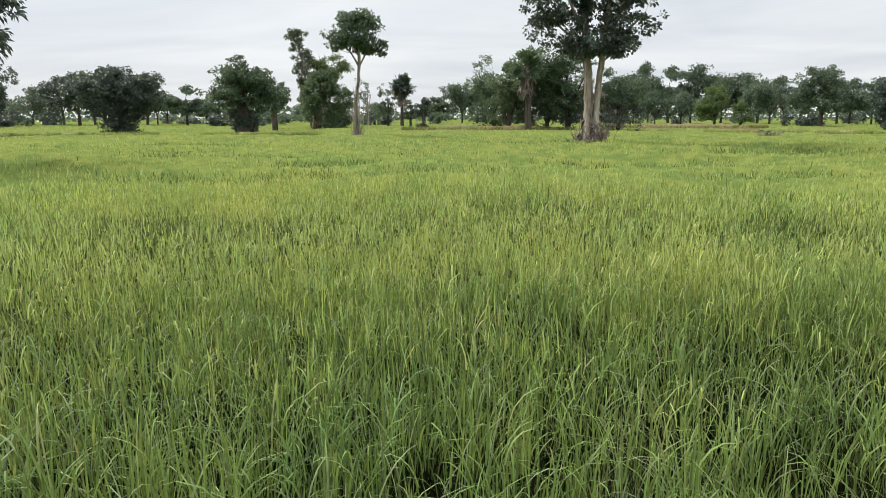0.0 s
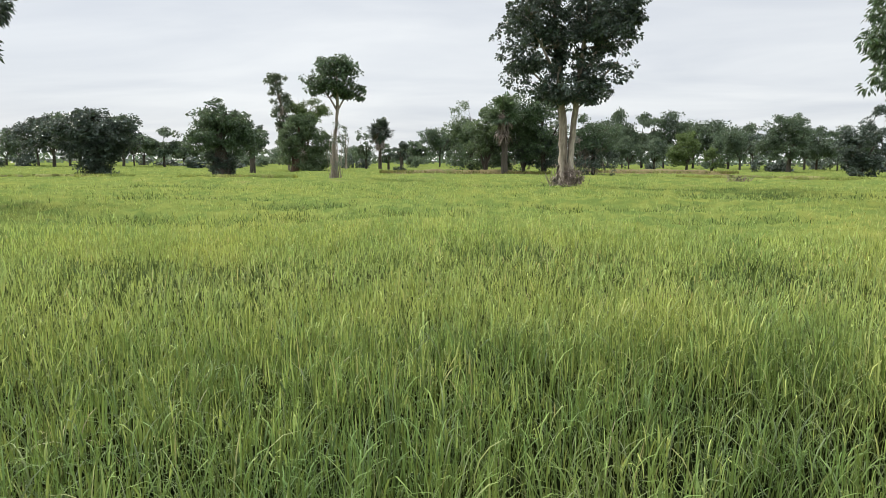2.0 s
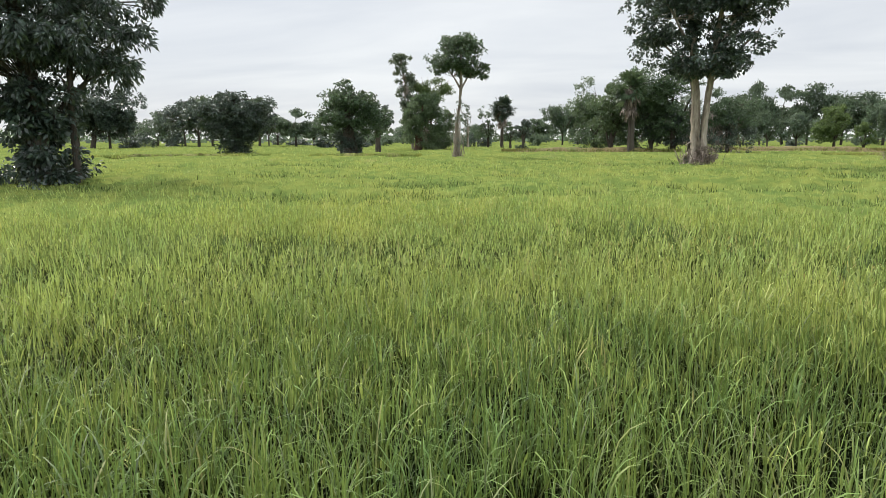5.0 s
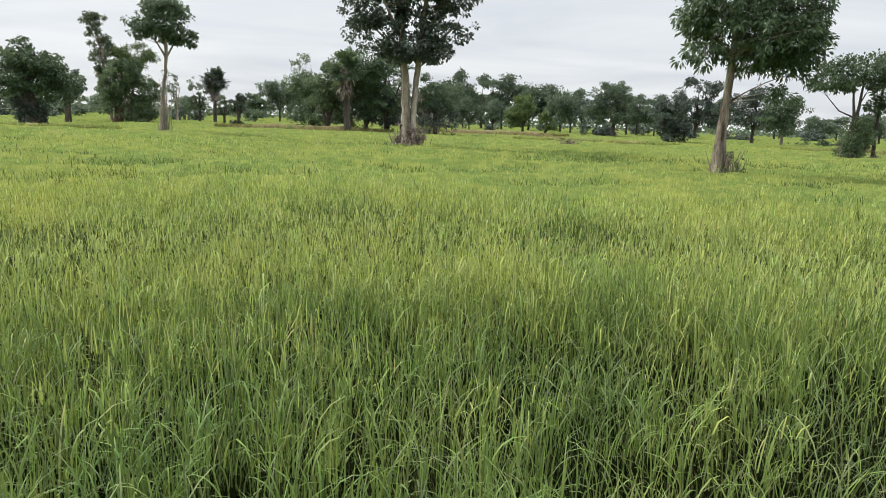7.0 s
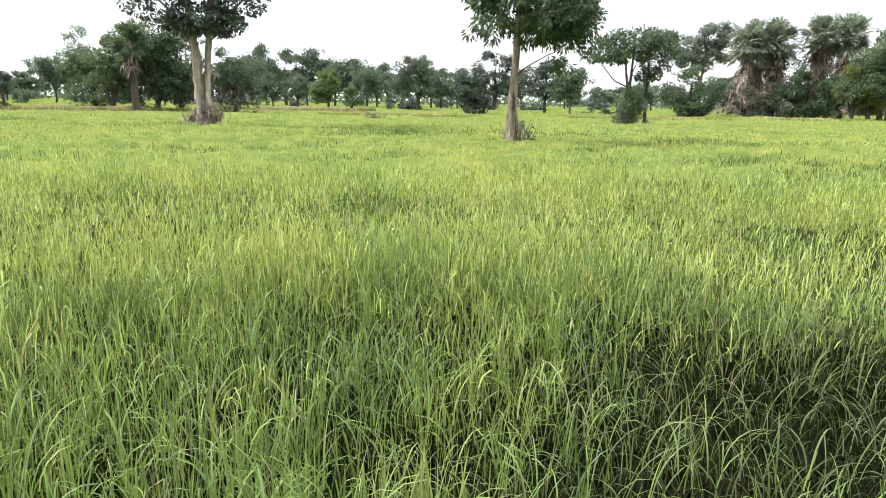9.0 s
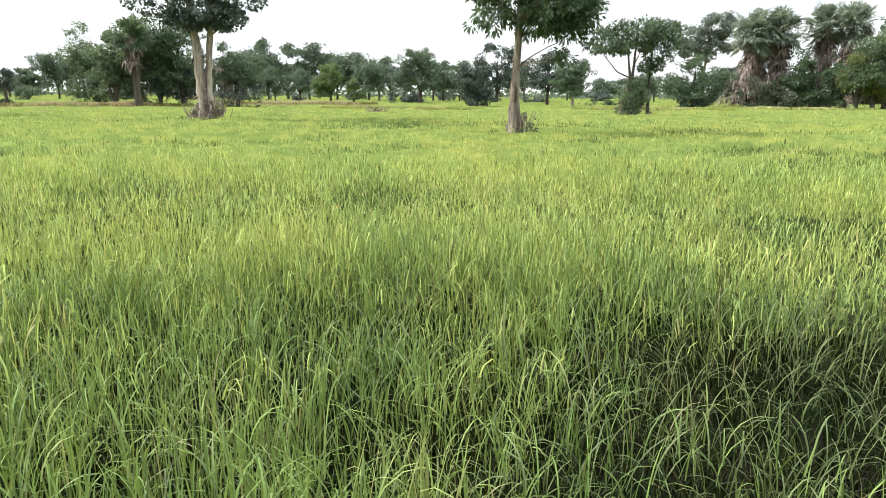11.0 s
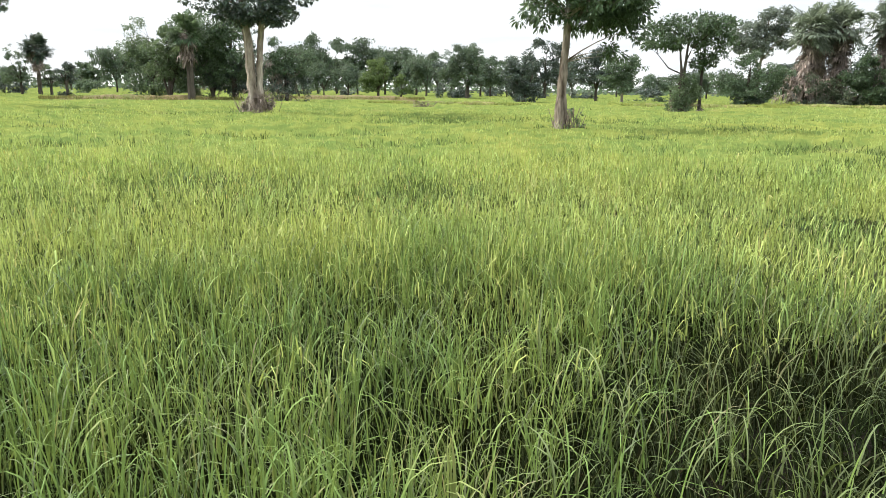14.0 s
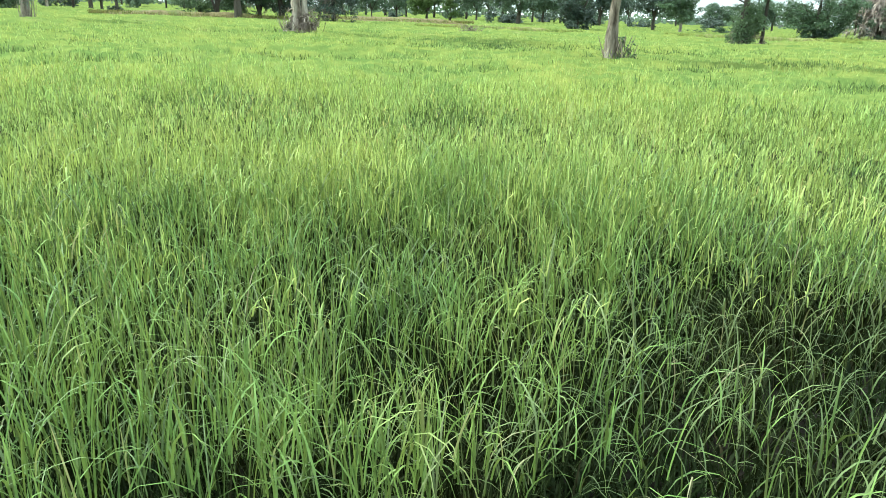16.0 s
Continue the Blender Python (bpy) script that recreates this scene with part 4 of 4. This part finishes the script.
bamboo_stems = [[(rng.normal(0, 0.3), rng.normal(0, 0.3), 0, 0.05), (rng.normal(0, 0.5), 0, 4, 0.045), (dx, 0, rng.uniform(6.2, 7.4), 0.03), (dx * 1.9, 0, rng.uniform(6.6, 7.9), 0.01)]
                for dx in (-1.2, -0.7, -0.3, 0.0, 0.3, 0.6, 0.9, 1.2, 1.5)]
tree(-20.9, 74, "feathery pale green clump of arching bamboo", bamboo_stems,
     [(s[2][0] * 1.4, 0, s[2][2] + 0.2, 0.5, 0.5, 0.45) for s in bamboo_stems] + [(0, 0, 5.4, 1.4, 1.2, 1.4)],
     M_LEAF_LIGHT, M_BARK_PALE, clusters=360, per=26, radius=0.34, size=0.26, slim=0.2, droop=0.7, share=0.05, name="bamboo_clump", category="bamboo")
tree(-21.4, 70, "dense green bushy tree overgrown to the ground",
     [[(-0.3, 0, 0, 0.45), (-0.3, 0, 1.6, 0.35), (0, 0, 3.5, 0.15), (0.2, 0, 5.0, 0.05)]],
     [(0.2, 0, 4.4, 1.6, 1.4, 1.1), (-0.7, 0, 3.2, 1.3, 1.3, 1.0), (1.6, 0, 3.2, 1.4, 1.4, 1.3), (0.7, 0, 5.3, 1.2, 1.2, 0.7), (-0.8, 0, 1.9, 1.0, 1.2, 0.8), (2.2, 0, 1.7, 1.2, 1.2, 1.1), (1.2, 0, 0.9, 1.2, 1.2, 0.8)],
     M_LEAF_BRIGHT, M_BARK_RED, clusters=860, per=26, radius=0.28, size=0.17, slim=0.6, share=0.05)
bushy(-17.6, 90, 2.2, 6.6, "thin pale tree with sparse leaves", M_LEAF_GREY, 0.3, M_BARK_PALE, clusters=60, per=16, airy=True, foot_h=0.25)

sugar_palm(-14.9, 80, 6.3, 1.9, "small sugar palm with ragged dark crown", fronds=60, dead=24, skirt=1.4, trunk_r=0.16, leaf=M_LEAF_DARK)
bushy(-16.0, 84, 3.2, 5.2, "small leafy tree beside a palm", M_LEAF_MID, 0.3, clusters=70, foot_h=0.3)
bushy(-14.2, 82, 2.4, 3.6, "low leafy tree beside a palm", M_LEAF_MID, 0.3, clusters=50, foot_h=0.3)
k2 = bushy(-13.2, 71, 2.2, 3.5, "low dark tree with bent stump", M_LEAF_DARK, 0.4, clusters=50, foot_h=0.4)
shrub_part(k2, "undergrowth", 0.5, 1.6, 0.9, M_LEAF_DARK, 20, 24, 0.25, 0.2)

# clump behind the big tree
n1 = bushy(-7.6, 62, 5.4, 7.5, "airy green tree with upright leafy shoots", M_LEAF_BRIGHT, 0.3, clusters=190, per=26, size=0.22, airy=True, foot_h=0.2)
shrub_part(n1, "undergrowth", 0.2, 5.4, 4.6, M_LEAF_MID, 190, 34, 0.3, 0.17, depth=2.0)
sugar_palm(-4.9, 54.6, 6.6, 1.75, "sugar palm with brown dead fronds hanging below", fronds=54, dead=26, skirt=1.7, trunk_r=0.2, leaf=M_LEAF_MID)
bushy(-6.4, 58, 5.2, 6.4, "dense green tree crowding beside a palm", M_LEAF_BRIGHT, 0.4, clusters=200, per=34, size=0.26, foot_h=0.12)
bushy(-3.3, 58, 5.4, 6.9, "dense green tree beside a palm", M_LEAF_MID, 0.4, clusters=220, per=34, size=0.26, foot_h=0.12)
n3 = bushy(-1.7, 58, 6.4, 7.5, "thick dark green tree grown together with a palm", M_LEAF_MID, 0.5, clusters=190, per=34, size=0.24, foot_h=0.2)
shrub_part(n3, "undergrowth", -0.4, 6.4, 4.4, M_LEAF_DARK, 230, 36, 0.3, 0.17, depth=2.0)
n4 = bushy(2.2, 57, 4.4, 5.8, "straggly tree with brown dead growth below", M_LEAF_MID, 0.3, clusters=150, per=28, airy=True, foot_h=0.3)
part_np("dead_fronds", joined([fan_fronds(1, rng.uniform(0.6, 3.6), 1.3, 9, (-1.1, 0.2), True, rng.uniform(-1.8, 0.9)) for _ in range(50)]), M_DEAD, n4, "pinkish brown dead fan fronds")
shrub_part(n4, "undergrowth", -0.5, 3.8, 3.6, M_LEAF_DARK, 110, 30, 0.26, 0.17, y=0.6)
part_np("dead_fronds", joined([fan_fronds(1, rng.uniform(0.5, 3.4), 1.2, 9, (-1.1, 0.2), True, rng.uniform(-3.4, -0.6)) for _ in range(30)]), M_DEAD, n3, "brown dead fan fronds")
sugar_palm(-0.4, 60, 5.2, 1.6, "short sugar palm hidden among bushes", fronds=16, dead=24, skirt=2.4)

# palms and trees at the field's right edge
U = "palms at the field edge"
u1 = sugar_palm(41.2, 74, 9.4, 2.8, "tall sugar palm with thick skirt of brown fronds", 62, 90, 5.0, U)
sugar_palm(43.1, 75, 9.6, 2.7, "tall sugar palm with thick skirt of brown fronds", 60, 90, 5.0, U)
sugar_palm(41.9, 77, 8.6, 2.6, "sugar palm crowded between two others", 50, 70, 4.6, U)
part_np("fallen_fronds", joined([fan_fronds(1, rng.uniform(0.6, 3.4), 1.6, 9, (-0.9, 0.5), True, rng.uniform(-2.2, 5.5)) for _ in range(170)]), M_DEAD, u1, "tangle of dead fan fronds")
shrub_part(u1, "regrowth", 2.6, 5.6, 3.4, M_LEAF_GREY, 150, 26, 0.34, 0.22, y=-0.8, depth=1.6, label="grey-green shoots among the dead fronds")
shrub_part(u1, "undergrowth", 2.6, 6.4, 0.9, M_LEAF_DARK, 60, 24, 0.25, 0.16, y=-1.4, depth=1.0)
sugar_palm(45.9, 76, 9.9, 2.7, "tall sugar palm with grey-green fan fronds", 62, 50, 3.4, U)
sugar_palm(52.3, 76, 11.6, 2.9, "tallest sugar palm at the field edge", 60, 20, 2.0, U)
sugar_palm(47.4, 75, 9.8, 2.6, "sugar palm half hidden by leafy trees", 56, 30, 3.0, U)
v1 = bushy(50.6, 70, 7.0, 8.2, "broad leafy tree with pale trunk at the field edge", M_LEAF_BRIGHT, 0.9, M_BARK_PALE, clusters=330, per=36, size=0.32, foot_h=0.28)
shrub_part(v1, "undergrowth", -0.5, 8.0, 2.2, M_DEAD, 120, 30, 0.34, 0.2, depth=2.5, label="dead fronds and dry shoots")
bushy(48.2, 69, 4.0, 5.2, "yellowish green bushy tree", M_LEAF_YELLOW, 0.4, clusters=130, per=34, size=0.26, foot_h=0.15)
bushy(49.9, 73, 5.0, 9.4, "tall dark leafy tree between palms", M_LEAF_MID, 0.5, clusters=170, per=32, size=0.28, foot_h=0.3)
bushy(54.5, 70, 6.0, 7.4, "green leafy tree at the field edge", M_LEAF_MID, 0.6, clusters=170, per=34, size=0.3, foot_h=0.28)
bushy(45.4, 73, 4.6, 5.0, "leafy bush-like tree under the palms", M_LEAF_MID, 0.3, clusters=130, per=32, size=0.28, foot_h=0.1)
bushy(46.7, 72, 4.4, 4.6, "leafy bush-like tree under the palms", M_LEAF_MID, 0.3, clusters=130, per=32, size=0.28, foot_h=0.1)
bushy(49.2, 69, 5.4, 6.8, "green leafy tree hiding a palm trunk", M_LEAF_BRIGHT, 0.4, clusters=200, per=32, size=0.28, foot_h=0.25)
s1 = bushy(37.5, 70, 6.4, 5.2, "low spreading green tree with dark trunks", M_LEAF_MID, 0.6, clusters=260, per=34, size=0.24, foot_h=0.12)
shrub_part(s1, "undergrowth", 0.2, 4.2, 1.3, M_LEAF_DARK, 50, 30, 0.3, 0.22, depth=2)
tree(38.05, 85, "tall hazy grey-green tree with open crown",
     [[(0, 0, 0, 0.2), (0, 0, 4.0, 0.16), (0.3, 0, 7.0, 0.1), (0.5, 0, 9.4, 0.04)], [(0, 0, 4.0, 0.12), (-1.2, 0, 6.4, 0.08), (-1.8, 0, 8.0, 0.04)], [(0.2, 0, 5.0, 0.1), (1.4, 0, 6.8, 0.06), (2.0, 0, 7.6, 0.03)]],
     [(-1.5, 0, 7.8, 1.7, 1.5, 1.3), (0.9, 0, 8.9, 1.8, 1.5, 1.4), (2.3, 0, 7.5, 1.4, 1.3, 1.1), (0.2, 0, 6.4, 1.9, 1.4, 1.1), (-2.3, 0, 6.8, 1.1, 1.0, 0.9)],
     M_LEAF_HAZE, M_BARK_PALE, clusters=560, per=22, radius=0.36, size=0.24, slim=0.6, share=0.15, limb=0.05)

# behind and beside the leaning tree
wb = bushy(20.8, 62, 4.2, 4.4, "round dense dark bush-like tree", M_LEAF_DARK, 0.8, clusters=170, per=36, size=0.24, foot_h=0.15)
shrub_part(wb, "undergrowth", 0.2, 2.6, 2.0, M_LEAF_DARK, 60, 34, 0.3, 0.22)
bushy(22.5, 95, 7.2, 8.3, "tall dark dome-shaped tree", M_LEAF_DARK, 0.5, clusters=190, per=36, size=0.34, foot_h=0.22)
bushy(26.5, 75, 5.2, 6.2, "dark leafy tree with straight trunk", M_LEAF_DARK, 0.4, clusters=170, size=0.26, foot_h=0.3)
bushy(28.5, 68, 4.2, 5.2, "green leafy tree with pale stem", M_LEAF_MID, 0.3, M_BARK_PALE, clusters=140, size=0.24, foot_h=0.25)
p4 = bushy(9.3, 75, 3.9, 4.7, "light green round tree in front of darker trees", M_LEAF_LIGHT, 0.3, clusters=150, per=34, size=0.24, foot_h=0.25)
bushy(11.1, 72, 1.9, 3.0, "light green young tree", M_LEAF_LIGHT, 0.2, clusters=50, size=0.2, foot_h=0.15)
bushy(16.4, 85, 6.6, 6.7, "broad dark spreading tree", M_LEAF_FAR, 0.6, clusters=200, per=34, size=0.3, foot_h=0.28)

tree(-45.3, 92, "dense dark tree far behind the shady one", [[(-1.0, 0, 0, 0.3), (-0.8, 0, 2.0, 0.25), (0, 0, 5.0, 0.1)]],
     [(-0.5, 0, 5.6, 2.6, 2.2, 2.0), (1.4, 0, 4.6, 2.2, 2.0, 1.8), (-1.8, 0, 4.4, 2.0, 2.0, 1.7), (0.2, 0, 3.0, 2.8, 2.0, 1.4), (2.2, 0, 3.0, 1.6, 1.6, 1.2)],
     M_LEAF_DARK, M_BARK_DARK, clusters=460, per=28, radius=0.42, size=0.27, slim=0.6, share=0.04)
bushy(-38.6, 100, 5.5, 7.0, "dark leafy tree beside the vase-shaped bush", M_LEAF_DARK, 0.4, clusters=150, per=36, size=0.36, foot_h=0.25)

hedge = at_bearing("hedge", 30.9, 82, "low straight hedge of green shrubs", "hedge")
part_np("leaves", leaves_round(*crown_clusters([(dx, 0, 0.5, 0.5, 0.4, 0.5) for dx in np.arange(-2.2, 2.3, 0.5)], 120), 0.2, 24, 0.16, 0.5, 0.2), M_LEAF_MID, hedge)
mound = at_bearing("brush_heap", 13.0, 41.5, "small heap of dry brushwood in the rice", "brushwood")
twigs_part(mound, "twigs", 0.0, 0.9, 0.75, 90)
shrub_part(mound, "leaves", 0.0, 0.7, 0.7, M_TANGLE, 24, 20, 0.12, 0.1)

# ---------------------------------------------------------------- far rows of trees
# bearing, distance, width, height, kind
ROW_WEST = [(-44.8, 92, 6.0, 8.0, 0), (-41.5, 120, 6.2, 5.6, 1), (-39.6, 115, 5.6, 7.9, 0), (-37.6, 112, 5.6, 7.9, 1), (-34.1, 105, 3.8, 7.9, 2), (-32.7, 125, 4.2, 5.9, 2),
            (-31.3, 105, 4.2, 6.2, 2), (-29.9, 115, 2.8, 4.7, 2), (-46.8, 115, 6.0, 6.2, 1), (-43.2, 130, 6.0, 5.4, 1), (-35.6, 130, 5.0, 5.5, 1), (-11.8, 130, 3.2, 5.3, 2),
            (-10.0, 115, 4.6, 7.2, 1), (-8.8, 120, 4.2, 7.7, 2), (-7.6, 110, 4.2, 7.0, 1)]
ROW_NORTH = [(-25.8, 140, 5.0, 4.2, 1), (-19.6, 140, 5.0, 4.5, 1), (4.5, 120, 5.4, 9.6, 1), (6.0, 125, 5.8, 10.2, 2), (7.6, 120, 5.4, 9.7, 1), (9.8, 120, 6.4, 8.6, 1),
             (5.0, 90, 3.6, 4.5, 1), (6.9, 92, 3.8, 4.6, 1), (3.4, 110, 5.0, 7.0, 1), (12.3, 115, 6.6, 7.6, 1), (14.0, 125, 6.0, 7.4, 1), (18.2, 110, 4.0, 6.8, 2),
             (19.5, 110, 3.8, 6.6, 1), (21.4, 120, 5.0, 5.6, 1), (24.6, 110, 4.5, 6.0, 1)]
ROW_EAST = [(30.4, 150, 5.5, 5.0, 1), (32.0, 160, 5.5, 5.2, 1), (34.6, 120, 5.0, 5.0, 1), (36.4, 150, 5.0, 5.0, 1), (39.8, 110, 5.0, 5.9, 0), (41.0, 115, 5.0, 6.2, 0),
            (45.3, 110, 6.0, 8.0, 0), (-27.6, 150, 6, 4.4, 1), (-22.8, 150, 6, 4.4, 1), (10.7, 116, 6.0, 8.0, 1), (13.1, 102, 5.0, 6.2, 1), (15.1, 112, 5.0, 6.6, 0),
            (17.4, 105, 5.0, 6.2, 1), (2.6, 122, 5.0, 8.4, 1), (-36.9, 118, 5.5, 7.4, 0)]
ROW_GAPS = [(-33.4, 112, 4.5, 6.4, 1), (-17.0, 150, 6, 4.6, 1), (-13.0, 160, 6, 4.8, 1), (-5.2, 130, 6, 6.5, 1), (-2.5, 130, 6, 6.5, 1), (1.0, 130, 6, 7.0, 1),
            (28.0, 140, 6, 5.4, 1), (47.6, 112, 6, 7.0, 0), (50.2, 115, 6, 7.0, 1), (52.6, 110, 6, 7.0, 0), (55.2, 112, 6, 7.0, 1), (58.2, 110, 6, 7.0, 0)]
FAR = ROW_WEST + ROW_NORTH + ROW_EAST + ROW_GAPS
KINDS = [("dark leafy tree far across the field", M_LEAF_DARK, False), ("hazy green tree in the far row", M_LEAF_FAR, False), ("open-crowned grey-green tree far across the field", M_LEAF_FAR, True)]
PROTO = {}
for k, (az, d, w, h, kind) in enumerate(FAR):
    w = w * 1.62
    key = (kind, k % 4)
    if key not in PROTO:
        text, leaf, airy = KINDS[kind]
        ob = bushy(az, d, w, h, text, leaf, 0.35, clusters=140, per=22, size=0.44, airy=airy, foot_h=0.3, group="far trees")
        PROTO[key] = (ob, w, h)
        continue
    src, w0, h0 = PROTO[key]
    ob = copy_thing(src, Matrix.Identity(4))
    x, y = bearing(az, d)
    flip = -1 if k % 2 else 1
    ob.matrix_basis = pose(x, y, 0, 0, 0, -az + (160 if flip < 0 else 0)) @ Matrix.Diagonal((w / w0, w / w0, h / h0, 1))


# low bushes between the far trees
BUSH = []
for k in range(26):
    az, d = -48 + 3.9 * k + rng.uniform(-1, 1), rng.uniform(85, 145)
    w, h = rng.uniform(2.5, 6.0), rng.uniform(1.2, 2.2)
    if k < 3:
        ob = at_bearing("bush", az, d, "low green bush under the far trees", "bush", "far bushes")
        shrub_part(ob, "leaves", 0.0, 4.0, 2.2, (M_LEAF_FAR, M_LEAF_DARK, M_LEAF_DARK)[k], 80, 24, 0.4, 0.34)
        BUSH.append(ob)
    else:
        x, y = bearing(az, d)
        ob = copy_thing(BUSH[k % 3], Matrix.Identity(4))
        ob.matrix_basis = pose(x, y, 0, 0, 0, rng.uniform(0, 360)) @ Matrix.Diagonal((w / 4, w / 4, h / 2.2, 1))


def far_wood():
    """The low hazy line of woods beyond the last trees."""
    n = 9000
    a = np.radians(rng.uniform(-85, 90, n))
    d = rng.uniform(190, 330, n)
    hh = 3.2 + 1.3 * patchy(np.degrees(a) * 0.5, d * 0.02, 1.0, 12)
    z = hh * rng.random(n) ** 0.7
    pos = np.stack([EYE_X + d * np.sin(a), EYE_Y + d * np.cos(a), z], -1)
    v, f = leaf_mesh(pos, rng.normal(0, 1, (n, 3)), 1.6, 0.7, 0.2)
    v[:, 2] = np.maximum(v[:, 2], 0.05)
    tagged(new("far_wood", mesh_from("far_wood", v, f, M_LEAF_FAR)), "hazy low woods along the horizon", "woods", kind="stuff")


far_wood()
